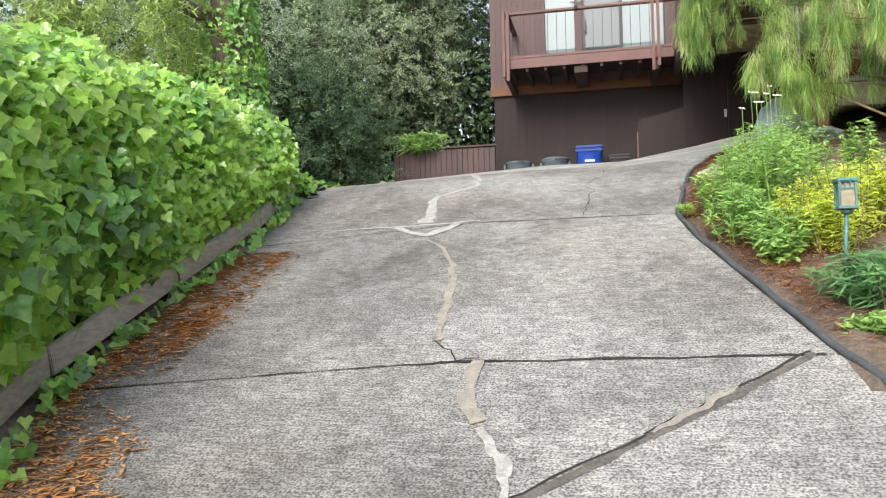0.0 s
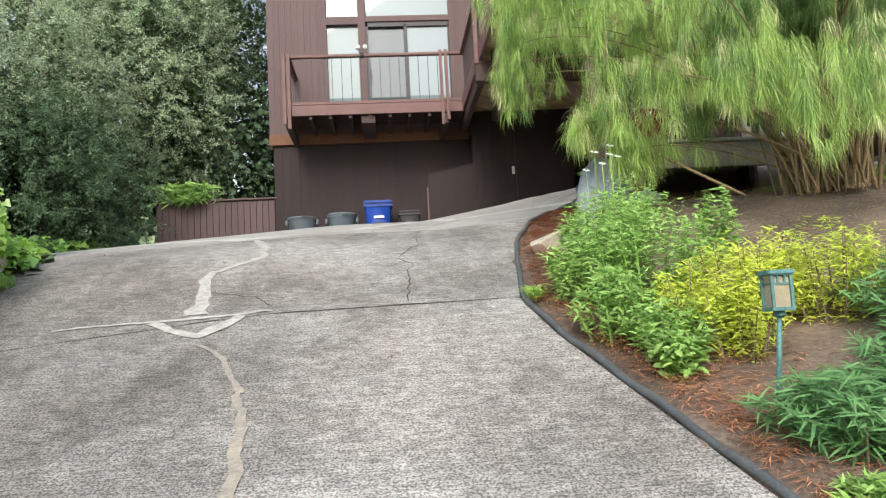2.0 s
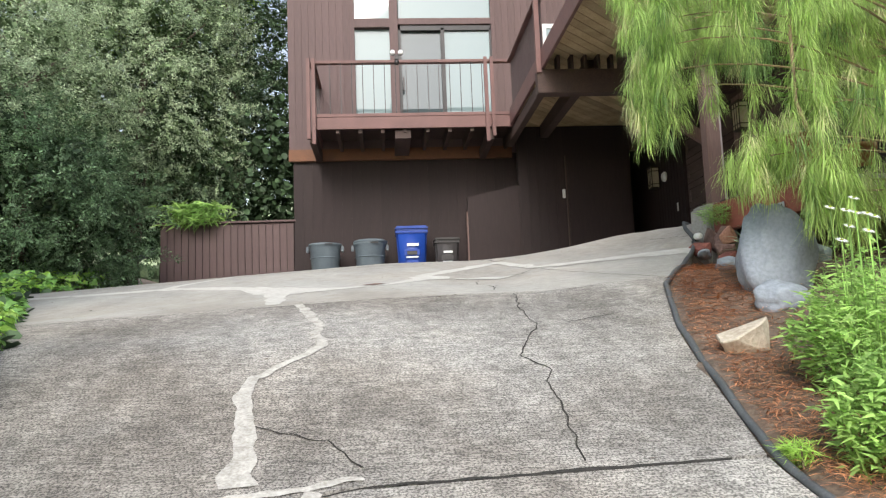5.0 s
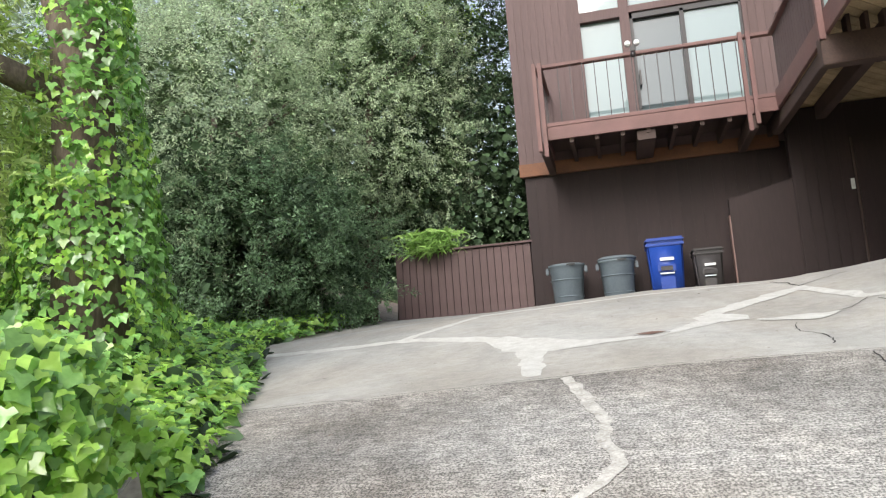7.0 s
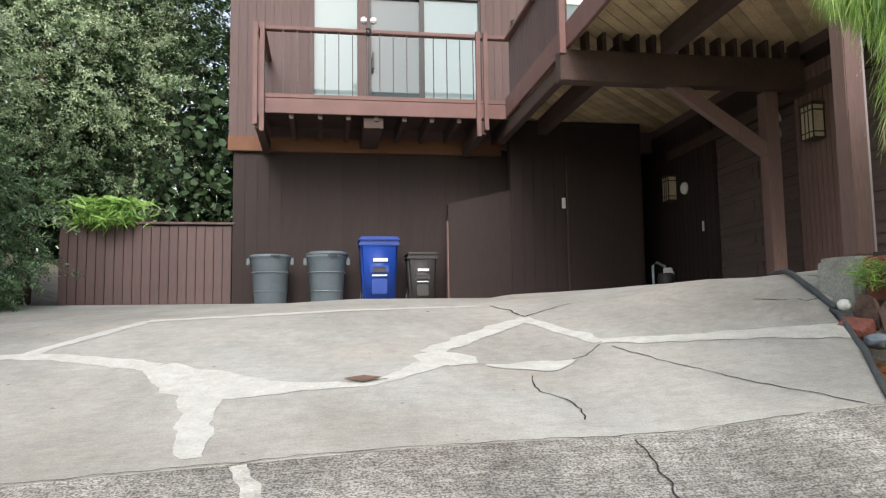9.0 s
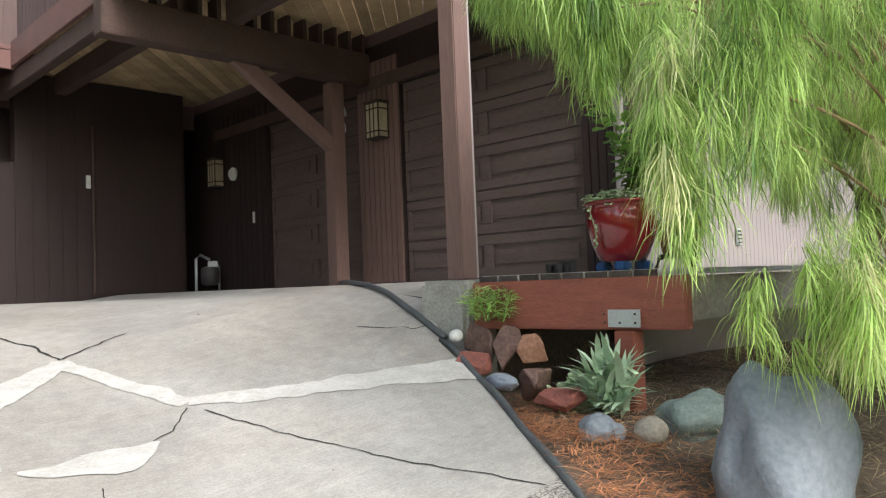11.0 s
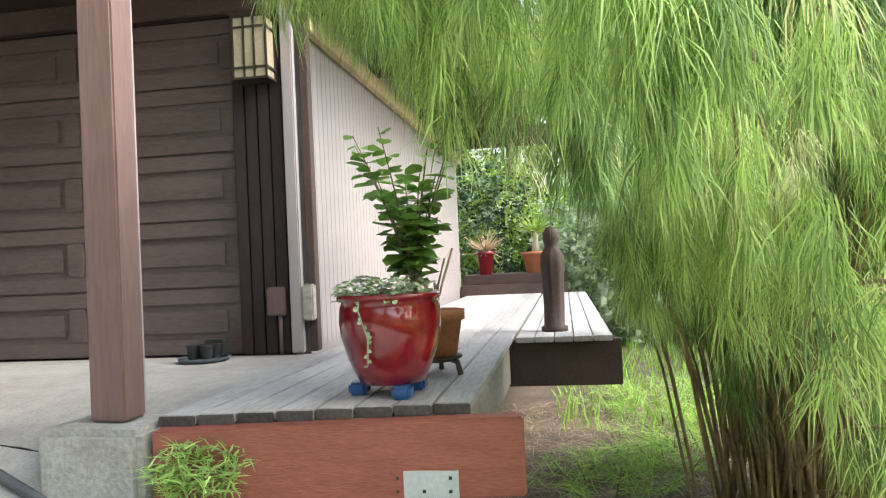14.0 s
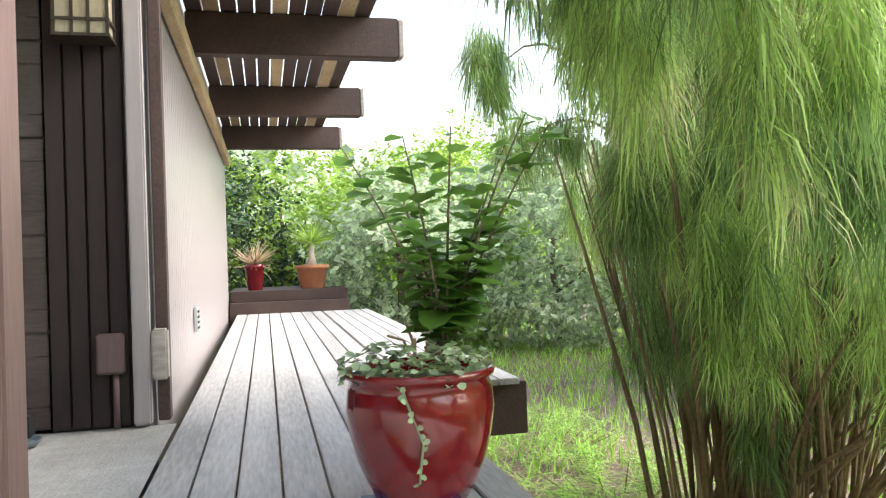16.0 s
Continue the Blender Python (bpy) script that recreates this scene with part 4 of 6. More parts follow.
part("pane", box(2.6, 3.6, WALL_Y - 0.028, WALL_Y - 0.018, 7.6, 9.6), M["pane_light"], win2)
for x0, x1, z0, z1 in ((2.52, 2.6, 7.5, 9.7), (3.6, 3.68, 7.5, 9.7), (2.6, 3.6, 7.5, 7.6), (2.6, 3.6, 9.6, 9.7)):
    part("frame", box(x0, x1, WALL_Y - 0.045, WALL_Y - 0.016, z0, z1, 0.004), M["white_paint"], win2)

# ---------------- kerb block, hose edging ----------------
block = thing("kerb_block", "rough concrete footing block under the post", "footing")
bm = bmesh.new()
add_box(bm, 2.29, 2.62, 10.87, 11.30, 3.45, 4.232, 0.03)
bmesh.ops.subdivide_edges(bm, edges=bm.edges[:], cuts=3, use_grid_fill=True)
for v in bm.verts:
    v.co += 0.014 * noise.noise_vector(v.co * 6)
    v.co.z = min(v.co.z, 4.233)
part("block", bm, M["block"], block)

edging = thing("edging_hose", "black rubber edging hose along the flower bed", "hose", kind="structure")
pts = []
for i in range(120):
    y = -4 + i * 14.98 / 119
    x = right_edge(y) + 0.02
    pts.append((x, y, top_z(x - 0.06, y) + 0.016 + 0.008 * math.sin(i * 1.3)))
part("hose", tube(pts, 0.02, 10), M["hose"], edging, smooth=True)
ghose = thing("garden_hose", "grey garden hose lying up to the tap", "hose")
hp = [(2.18, 10.95, 0), (2.24, 11.32, 0), (2.42, 11.8, 0), (2.75, 12.4, 0), (3.2, 13.3, 0), (3.8, 14.2, 0), (4.15, 14.65, 0), (4.2, 14.72, 0)]
pts = [(x, y, top_z(x, y) + 0.03) for x, y, _ in hp] + [(4.2, 14.74, 4.6), (4.2, 14.75, 4.85)]
fine = []
for a, b in zip(pts, pts[1:]):
    fine += [tuple(a[k] + (b[k] - a[k]) * f for k in range(3)) for f in (0, 0.33, 0.66)]
fine = [(x, y, max(z, top_z(x, y) + 0.022)) for x, y, z in fine] + [pts[-1]]
part("hose", tube(fine, 0.022, 8), M["hose"], ghose, smooth=True)

# ---------------- marks on the concrete ----------------


def strip(points, widths, lift, step=0.06, wobble=0.012, seed=1.0):
    """A ragged band lying on the concrete."""
    bm = bmesh.new()
    prev = None
    d = 0.0
    for (a, wa), (b, wb) in zip(zip(points, widths), zip(points[1:], widths[1:])):
        a, b = Vector((*a, 0)), Vector((*b, 0))
        n = max(1, int((b - a).length / step))
        side = Vector((-(b - a).y, (b - a).x, 0)).normalized()
        for k in range(n + 1):
            f = k / n
            p = a.lerp(b, f)
            w = wa + (wb - wa) * f
            d += step
            e1 = w / 2 + min(wobble, w * 0.6) * noise.noise(Vector((d * 5, seed, 0)))
            e2 = w / 2 + min(wobble, w * 0.6) * noise.noise(Vector((d * 5, seed + 9, 0)))
            s = (0.02 + wobble * 0.6) * (noise.noise(Vector((d * 3, seed + 20, 0))) + 0.6 * noise.noise(Vector((d * 11, seed + 31, 0))))
            l, r = p + side * (max(e1, 0.002) + s), p - side * (max(e2, 0.002) - s)
            cur = [bm.verts.new((q.x, q.y, top_z(q.x, q.y) + lift)) for q in (l, r)]
            if prev:
                bm.faces.new((prev[0], prev[1], cur[1], cur[0]))
            prev = cur
    bmesh.ops.recalc_face_normals(bm, faces=bm.faces)
    return bm


UPPER_PATCHES = [
    ([(-5.4, 12.2), (-4.28, 12.0), (-3.5, 11.92), (-3.1, 11.75), (-2.45, 11.32)], [0.14, 0.18, 0.16, 0.17, 0.2]),
    ([(-2.45, 11.32), (-2.07, 10.78), (-1.8, 10.56), (-1.48, 10.5), (-1.13, 10.46), (-0.87, 10.66), (-0.7, 10.9)], [0.2, 0.5, 0.42, 0.18, 0.12, 0.14, 0.2]),
    ([(-2.05, 10.6), (-1.98, 10.0), (-1.93, 9.6), (-1.91, 9.38)], [0.26, 0.16, 0.15, 0.10]),
    ([(-3.47, 11.95), (-3.23, 12.44), (-2.93, 13.3)], [0.12, 0.14, 0.12]),
    ([(-2.93, 13.3), (-1.96, 13.2), (-0.86, 13.12), (0.1, 13.3)], [0.13, 0.13, 0.13, 0.11]),
    ([(-0.76, 10.98), (-0.57, 11.02), (-0.38, 11.0)], [0.28, 0.40, 0.20]),
    ([(-0.66, 11.2), (-0.27, 11.69), (0.09, 12.1), (0.3, 12.34)], [0.16, 0.18, 0.18, 0.12]),
]
RIGHT_PATCHES = [
    ([(0.28, 12.3), (0.42, 11.64), (0.56, 11.21)], [0.10, 0.11, 0.12]),
    ([(0.56, 11.21), (0.96, 10.99), (1.45, 10.78), (1.98, 10.55)], [0.12, 0.16, 0.22, 0.34]),
    ([(-0.35, 10.83), (-0.21, 10.78), (-0.03, 10.76), (0.24, 10.88)], [0.03, 0.13, 0.30, 0.04]),
]
LOWER_PATCHES = [
    ([(-1.68, 9.25), (-1.56, 8.77), (-1.47, 8.4), (-1.42, 7.95), (-1.56, 7.7), (-1.72, 7.48)], [0.07, 0.08, 0.055, 0.065, 0.045, 0.05]),
    ([(-1.72, 7.5), (-1.74, 7.19), (-1.66, 6.78), (-1.62, 6.4)], [0.06, 0.08, 0.09, 0.15]),
    ([(-2.42, 6.2), (-2.05, 6.29), (-1.68, 6.3), (-1.29, 6.39), (-1.13, 6.42)], [0.02, 0.03, 0.045, 0.04, 0.02]),
    ([(-1.86, 6.27), (-1.7, 6.11), (-1.5, 5.95), (-1.42, 6.13), (-1.32, 6.34)], [0.05, 0.065, 0.08, 0.10, 0.08]),
    ([(-0.54, 2.96), (-0.44, 2.76), (-0.4, 2.62), (-0.36, 2.3), (-0.4, 1.6)], [0.035, 0.045, 0.05, 0.05, 0.05]),
]
OCHRE_FILLS = [
    ([(-1.5, 5.85), (-1.25, 5.56), (-1.11, 5.1), (-1.0, 4.6), (-0.97, 4.2), (-0.93, 3.83)], [0.015, 0.03, 0.04, 0.05, 0.05, 0.035]),
    ([(-0.66, 3.58), (-0.65, 3.29), (-0.64, 3.14), (-0.55, 3.0)], [0.05, 0.07, 0.08, 0.06]),
]
PATCHES = [("mortar", a, b) for a, b in UPPER_PATCHES + RIGHT_PATCHES] + [("patch", a, b) for a, b in LOWER_PATCHES] + [("ochre", a, b) for a, b in OCHRE_FILLS]
marks = thing("concrete_patches", "pale mortar repairs over the driveway cracks", "repair patch", kind="structure")
for k, (mname, pp, ww) in enumerate(PATCHES):
    part("patch", strip(pp, ww, 0.003 + 0.0003 * k, step=0.03, wobble=0.035, seed=k), M[mname], marks)
CRACKS = [
    [(-0.95, 3.83), (-0.82, 3.7), (-0.77, 3.58), (-0.65, 3.61)],
    [(-1.63, 6.91), (-1.47, 6.83), (-1.31, 6.74), (-1.14, 6.5)],
    [(-0.24, 6.47), (-0.21, 6.94), (-0.2, 7.26), (-0.15, 7.41), (-0.28, 7.65), (-0.14, 8.01), (-0.07, 8.21), (-0.08, 8.68), (-0.02, 9.3)],
    [(0.15, 8.25), (0.5, 8.4)],
    [(-0.14, 10.51), (-0.2, 10.25), (-0.19, 10.13), (-0.11, 9.98), (-0.09, 9.8), (-0.14, 9.6)],
    [(0.57, 11.06), (0.7, 10.53), (0.86, 10.1), (1.02, 9.73), (1.22, 9.42)],
    [(0.3, 12.36), (0.29, 12.83), (0.2, 13.25)],
    [(0.32, 12.36), (0.61, 12.53), (0.81, 12.63)],
    [(1.9, 11.5), (2.1, 11.2), (2.25, 11.15)],
    [(0.23, 10.89), (0.34, 10.95), (0.52, 11.14)],
    [(-3.75, 9.2), (-3.3, 9.25), (-3.0, 9.2)],
    [(-2.9, 9.23), (-1.6, 9.29), (-0.4, 9.34), (0.9, 9.41)],
]
cracks = thing("concrete_cracks", "dark open cracks in the driveway concrete", "crack", kind="structure")
for k, pp in enumerate(CRACKS):
    part("crack", strip(pp, [0.005 if pp[0][1] == 9.23 else (0.016 if pp[0][1] == 12.36 else 0.008)] * len(pp), 0.0045, step=0.02, wobble=0.016, seed=40 + k), M["crack"], cracks)
# flat strips: the groove's depth and its step shadow are drawn as colour
part("groove", strip([(-0.50, 2.34), (-0.11, 2.7), (0.12, 2.92), (0.49, 3.27), (0.9, 3.69)], [0.045, 0.045, 0.042, 0.04, 0.04], 0.003, wobble=0.006, seed=77), M["joint"], cracks, "grey-brown diagonal joint, step shade in its colour")
part("groove_edge", strip([(-0.52, 2.36), (-0.13, 2.72), (0.1, 2.94), (0.47, 3.29), (0.88, 3.71)], [0.012, 0.012, 0.012, 0.012, 0.014], 0.0055, wobble=0.004, seed=78), M["crack"], cracks)
part("groove_straw", strip([(0.14, 2.95), (0.34, 3.15), (0.52, 3.33)], [0.01, 0.05, 0.01], 0.0065, step=0.02, wobble=0.03, seed=80), M["ochre"], cracks, "dry straw lying in the joint")
for k, line in enumerate((joint_one, joint_two)):
    xs_ = [left_edge(line(-2.6)) + 0.1 + 0.3 * i for i in range(14)]
    pts_ = [(x, line(x)) for x in xs_ if x < right_edge(line(1.0)) - 0.05]
    part("joint", strip(pts_, [(0.020 if p[0] > -0.95 else 0.007) * (1.0 + 0.5 * ((7 * q) % 3 == 0)) for q, p in enumerate(pts_)], 0.001, step=0.04, wobble=0.003, seed=90 + k), M["crack"], cracks, "dark strip laid over the open joint")
part("drain_slot", strip([(-1.25, 10.6), (-1.14, 10.57), (-1.03, 10.57)], [0.012, 0.15, 0.012], 0.009, wobble=0.004, seed=79), M["drain_rust"], cracks, "rusty oval drain cover")
part("slot_edge", strip([(-1.27, 10.52), (-1.14, 10.47), (-1.0, 10.52)], [0.008, 0.02, 0.008], 0.0105, wobble=0.004, seed=81), M["crack"], cracks)


# ---------------- potted plants on the deck ----------------
def shrub(parent, base, height, n_stems, leaf, mat, spread, seed, per_stem=26):
    r = random.Random(seed)
    P, N, U, S = [], [], [], []
    for i in range(n_stems):
        a = r.uniform(0, 6.28)
        k = r.uniform(0.2, 1) * spread
        h = height * r.uniform(0.65, 1)
        pts = []
        for q in range(7):
            f = q / 6
            pts.append(Vector(base) + Vector((math.cos(a) * k * f ** 1.5, math.sin(a) * k * f ** 1.5, h * f)))
        part("stem", tube(pts, [0.007 * (1 - 0.7 * q / 6) for q in range(7)], 5), M["twig"], parent)
        for q in range(per_stem):
            f = r.uniform(0.2, 1) * 6
            j = min(5, int(f))
            p = pts[j].lerp(pts[j + 1], f - j)
            b = r.uniform(0, 6.28)
            u = Vector((math.cos(b), math.sin(b), r.uniform(-0.5, 0.4)))
            P.append(p), U.append(u), N.append((r.uniform(-0.4, 0.4), r.uniform(-0.4, 0.4), 1)), S.append(leaf * r.uniform(0.6, 1.2) * (1.25 - 0.5 * f / 6))
    leaves("foliage", ROUND, [tuple(p) for p in P], N, [tuple(u) for u in U], S, mat, parent)


RP = (2.86, 10.03)
pot = thing("plant_pot", "large glossy red glazed pot with a leafy shrub", "plant pot", at=(*RP, DZ))
prof = [(0.145, 0.055), (0.172, 0.068), (0.205, 0.13), (0.238, 0.21), (0.263, 0.30), (0.274, 0.38), (0.268, 0.45), (0.256, 0.482), (0.276, 0.495), (0.280, 0.508), (0.272, 0.52), (0.25, 0.52), (0.245, 0.46), (0.2, 0.45)]
prof = [(r * 0.80, max(0.055, h * 0.83)) for r, h in prof]
vessel = part("vessel", lathe(prof, 48, (*RP, DZ)), M["red_glaze"], pot, smooth=True)
part("soil", lathe([(0.01, 0.36), (0.195, 0.36), (0.195, 0.39), (0.01, 0.395)], 24, (*RP, DZ)), M["soil"], pot)
for k in range(3):
    a = 2.1 * k + 3.6
    part("foot", box(RP[0] + 0.13 * math.cos(a) - 0.045, RP[0] + 0.13 * math.cos(a) + 0.045, RP[1] + 0.15 * math.sin(a) - 0.04, RP[1] + 0.15 * math.sin(a) + 0.04, DZ, DZ + 0.056, 0.012), M["blue_foot"], vessel, "blue glazed pot foot")
shrub(pot, (RP[0] + 0.06, RP[1] - 0.10, DZ + 0.37), 0.80, 11, 0.10, M["plant_leaf"], 0.46, 5, 30)
n = 420
ang, rad = rng.uniform(1.2, 4.8, n), rng.uniform(0.05, 0.225, n)
P = np.stack([RP[0] + rad * np.cos(ang), RP[1] + rad * np.sin(ang) + 0.02, DZ + 0.40 + 0.10 * rng.random(n) * (1.2 - rad * 2)], 1)
leaves("ground_cover", ROUND, P, unit(n) * 0.6 + [0, 0, 1], unit(n), rng.uniform(0.02, 0.04, n), M["sage_leaf"], pot)
tr_pts = [(RP[0] - 0.17, RP[1] + 0.09, DZ + 0.42), (RP[0] - 0.225, RP[1] + 0.08, DZ + 0.37), (RP[0] - 0.235, RP[1] + 0.04, DZ + 0.26), (RP[0] - 0.215, RP[1] + 0.05, DZ + 0.15)]
part("trailing_stem", tube(tr_pts, 0.004, 5), M["sage_leaf"], pot)
P = np.array([np.array(tr_pts[min(2, int(f))]) * (1 - f % 1) + np.array(tr_pts[min(2, int(f)) + 1]) * (f % 1) for f in np.linspace(0, 2.99, 16)])
leaves("trailing_leaves", ROUND, P, unit(16) + [-1.5, 0, 0], unit(16), np.full(16, 0.02), M["sage_leaf"], pot)

TP = (3.38, 9.93)
tpot = thing("plant_pot", "terracotta pot with bare stems on an iron stand", "plant pot", at=(*TP, DZ))
part("vessel", lathe([(0.1, 0.1), (0.105, 0.1), (0.135, 0.27), (0.15, 0.27), (0.152, 0.32), (0.138, 0.322), (0.13, 0.28), (0.05, 0.28)], 32, (*TP, DZ)), M["terracotta"], tpot, smooth=True)
for k in range(3):
    a = 2.1 * k
    part("stand_leg", tube([(TP[0] + 0.05 * math.cos(a), TP[1] + 0.05 * math.sin(a), DZ + 0.09), (TP[0] + 0.13 * math.cos(a), TP[1] + 0.13 * math.sin(a), DZ + 0.07), (TP[0] + 0.15 * math.cos(a), TP[1] + 0.15 * math.sin(a), DZ + 0.008)], 0.014, 6), M["bronze"], tpot)
part("stand_top", lathe([(0.1, 0.07), (0.13, 0.085), (0.13, 0.098), (0.1, 0.1)], 24, (*TP, DZ)), M["bronze"], tpot)
for k in range(5):
    a = k * 1.3
    part("stem", tube([(TP[0], TP[1], DZ + 0.28), (TP[0] + 0.05 * math.cos(a), TP[1] + 0.05 * math.sin(a), DZ + 0.45), (TP[0] + 0.11 * math.cos(a), TP[1] + 0.11 * math.sin(a), DZ + 0.42 + 0.05 * k)], 0.006, 5), M["straw"], tpot)

tray = thing("seedling_tray", "black tray of small nursery pots on the slab", "plant tray", at=(4.3, 11.55, SLAB_Z))
part("saucer", lathe([(0.15, 0), (0.17, 0.02), (0.165, 0.022), (0.14, 0.006)], 28, (4.28, 11.6, SLAB_Z + 0.004)), M["bin_grey"], tray)
for k, (dx, dy) in enumerate(((-0.06, -0.05), (0.04, -0.06), (-0.05, 0.05), (0.05, 0.04))):
    part("pot", lathe([(0.03, 0.008), (0.042, 0.09), (0.046, 0.09), (0.046, 0.1), (0.03, 0.1)], 14, (4.28 + dx, 11.6 + dy, SLAB_Z + 0.008)), M["black_plastic"], tray)
part("box", box(4.31, 4.42, 11.49, 11.62, SLAB_Z + 0.02, SLAB_Z + 0.13, 0.01), M["black_plastic"], tray)
hook = thing("wall_vent", "small metal vent on the pale wall", "vent")
part("plate", box(6.6, 6.7, 10.965, 10.985, 4.5, 4.68, 0.004), M["steel"], hook)
for k in range(4):
    part("slat", box(6.61, 6.69, 10.955, 10.968, 4.52 + 0.04 * k, 4.535 + 0.04 * k), M["wood_dark"], hook)
newel = thing("deck_post_statue", "dark weathered carved garden figure on the deck", "statue")
bm = lathe([(0.10, 0.0), (0.10, 0.035), (0.078, 0.045), (0.076, 0.2), (0.080, 0.4), (0.088, 0.5), (0.082, 0.58), (0.05, 0.63), (0.048, 0.65), (0.06, 0.69), (0.058, 0.74), (0.03, 0.785), (0.008, 0.79)], 28, (5.49, 9.38, DZ))
for v in bm.verts:
    a = math.atan2(v.co.y - 9.38, v.co.x - 5.49)
    if 0.05 < v.co.z - DZ < 0.6:
        v.co.x, v.co.y = 5.49 + (v.co.x - 5.49) * (1 + 0.07 * math.sin(7 * a)), 9.38 + (v.co.y - 9.38) * (1 + 0.07 * math.sin(7 * a))
part("figure", bm, M["wood_dark"], newel, smooth=True)


def far_pot(x, y, z, r, h, mat, label, plant):
    t = thing("plant_pot", label, "plant pot", "pots on the far step", at=(x, y, z))
    part("vessel", lathe([(r * 0.7, 0), (r * 0.75, 0.01), (r, h * 0.85), (r * 1.1, h * 0.86), (r * 1.1, h), (r * 0.95, h), (r * 0.9, h * 0.85), (0.02, h * 0.85)], 24, (x, y, z)), M[mat], t, smooth=True)
    m = 130
    up = unit(m) * [1, 1, 0.4] + [0, 0, 0.5]
    leaves("fronds", RIBBON, np.tile((x, y, z + h + (0.35 if plant == "palm" else 0.0)), (m, 1)), unit(m), up, rng.uniform(0.25, 0.5, m), M["lime_leaf" if plant == "palm" else "straw"], t, width=0.05)
    if plant == "palm":
        part("trunk", tube([(x, y, z + h * 0.85), (x, y, z + h + 0.12), (x, y, z + h + 0.37)], [0.1, 0.05, 0.03], 10), M["pale_rock"], t, smooth=True)


far_pot(12.7, 10.62, DZ + 0.32, 0.15, 0.4, "red_glaze", "tall red glazed pot of dry grass on the step", "grass")
far_pot(12.7, 9.75, DZ + 0.32, 0.24, 0.36, "terracotta", "terracotta pot with a small palm on the step", "palm")


# ---------------- rocks, path lamp ----------------
def chunk_mesh(sx, sy, sz, seed, count=11):
    """A broken stone: flat faces, chipped edges."""
    r = random.Random(seed * 7 + 3)
    bm = bmesh.new()
    for _ in range(count):
        v = Vector((r.gauss(0, 1), r.gauss(0, 1), r.gauss(0, 1))).normalized() * r.uniform(0.85, 1.12)
        bm.verts.new((v.x * sx, v.y * sy, v.z * sz))
    out = bmesh.ops.convex_hull(bm, input=bm.verts[:])
    bmesh.ops.delete(bm, geom=list({g for g in out["geom_interior"] + out["geom_unused"] if isinstance(g, bmesh.types.BMVert)}), context="VERTS")
    bmesh.ops.bevel(bm, geom=bm.edges[:], offset=min(sx, sy, sz) * 0.05, segments=1, affect="EDGES", clamp_overlap=True)
    bmesh.ops.subdivide_edges(bm, edges=bm.edges[:], cuts=1, use_grid_fill=True)
    for v in bm.verts:
        v.co += min(sx, sy, sz) * 0.06 * noise.noise_vector(v.co * 9 + Vector((seed, 0, 0)))
    return bm


def rock(name, x, y, z, sx, sy, sz, mat, label, seed, turn=0, rough=0.35):
    ob = part(name, chunk_mesh(sx, sy, sz, seed) if rough > 0.45 else rock_mesh(sx, sy, sz, seed, rough, 4), M[mat], smooth=rough <= 0.45)
    ob.location = (x, y, z)
    ob.rotation_euler = (0, 0, radians(turn))
    return tagged(ob, label, "rock", "bed rocks")


rock("boulder", 1.82, 8.71, 3.40, 0.28, 0.27, 0.45, "boulder", "large smooth blue-grey boulder in the bed", 1, 20, 0.3)
rock("rock", 1.58, 8.17, 3.10, 0.19, 0.14, 0.13, "boulder", "grey weathered rock at the boulder's foot", 2, 10)
rock("rock", 0.97, 7.50, 2.86, 0.19, 0.15, 0.16, "pale_rock", "angular cream rock beside the edging", 3, 40, 0.5)
rock("rock", 1.92, 9.62, 3.44, 0.12, 0.10, 0.10, "boulder", "dark blue-grey rock under the succulent", 4, 0, 0.4)
rock("stone", 2.02, 9.40, 3.46, 0.085, 0.08, 0.075, "ochre", "smooth tan round stone", 5, 0, 0.08)
rock("rock", 2.40, 9.34, 3.46, 0.24, 0.2, 0.15, "green_rock", "mossy green-grey rock near the boulder", 6, 30, 0.42)
rock("rock", 2.24, 10.70, 3.84, 0.10, 0.12, 0.17, "dark_rock", "dark brown rock against the footing block", 9, 10, 0.6)
rock("rock", 2.27, 10.50, 3.83, 0.10, 0.11, 0.18, "dark_rock", "upright brown rock on the pile", 10, 80, 0.6)
rock("rock", 2.24, 10.28, 3.82, 0.11, 0.12, 0.11, "red_rock", "split tan-orange rock on the pile", 12, 35, 0.6)
rock("rock", 2.08, 10.60, 3.73, 0.11, 0.12, 0.11, "brick_rock", "rust-red rock beside the hose", 8, 60, 0.6)
rock("rock", 2.13, 10.24, 3.64, 0.14, 0.15, 0.13, "dark_rock", "blocky brown rock at the foot of the pile", 7, 15, 0.6)
rock("rock", 2.08, 9.97, 3.56, 0.13, 0.16, 0.08, "brick_rock", "flat rust-red rock in the bed", 13, 25, 0.6)
rock("slate", 2.0, 10.33, 3.64, 0.06, 0.17, 0.05, "boulder", "flat blue-grey slate by the hose", 11, -25, 0.25)
rock("stone", 2.17, 10.84, 3.88, 0.045, 0.045, 0.04, "white_paint", "small white round pebble by the hose", 14, 0, 0.08)

lamp = thing("path_lamp", "low verdigris garden path lamp with amber panes", "garden lamp", at=(1.24, 4.66, 1.8))
lz = 1.76
part("stake", tube([(1.29, 4.62, lz - 0.1), (1.285, 4.5, lz + 0.42)], [0.013, 0.011], 8), M["patina"], lamp, smooth=True)
part("collar", lathe([(0.012, 0), (0.03, 0.01), (0.02, 0.035)], 14, (1.285, 4.5, lz + 0.41)), M["patina"], lamp)
hx, hy, hz, hw = 1.285, 4.5, lz + 0.445, 0.042
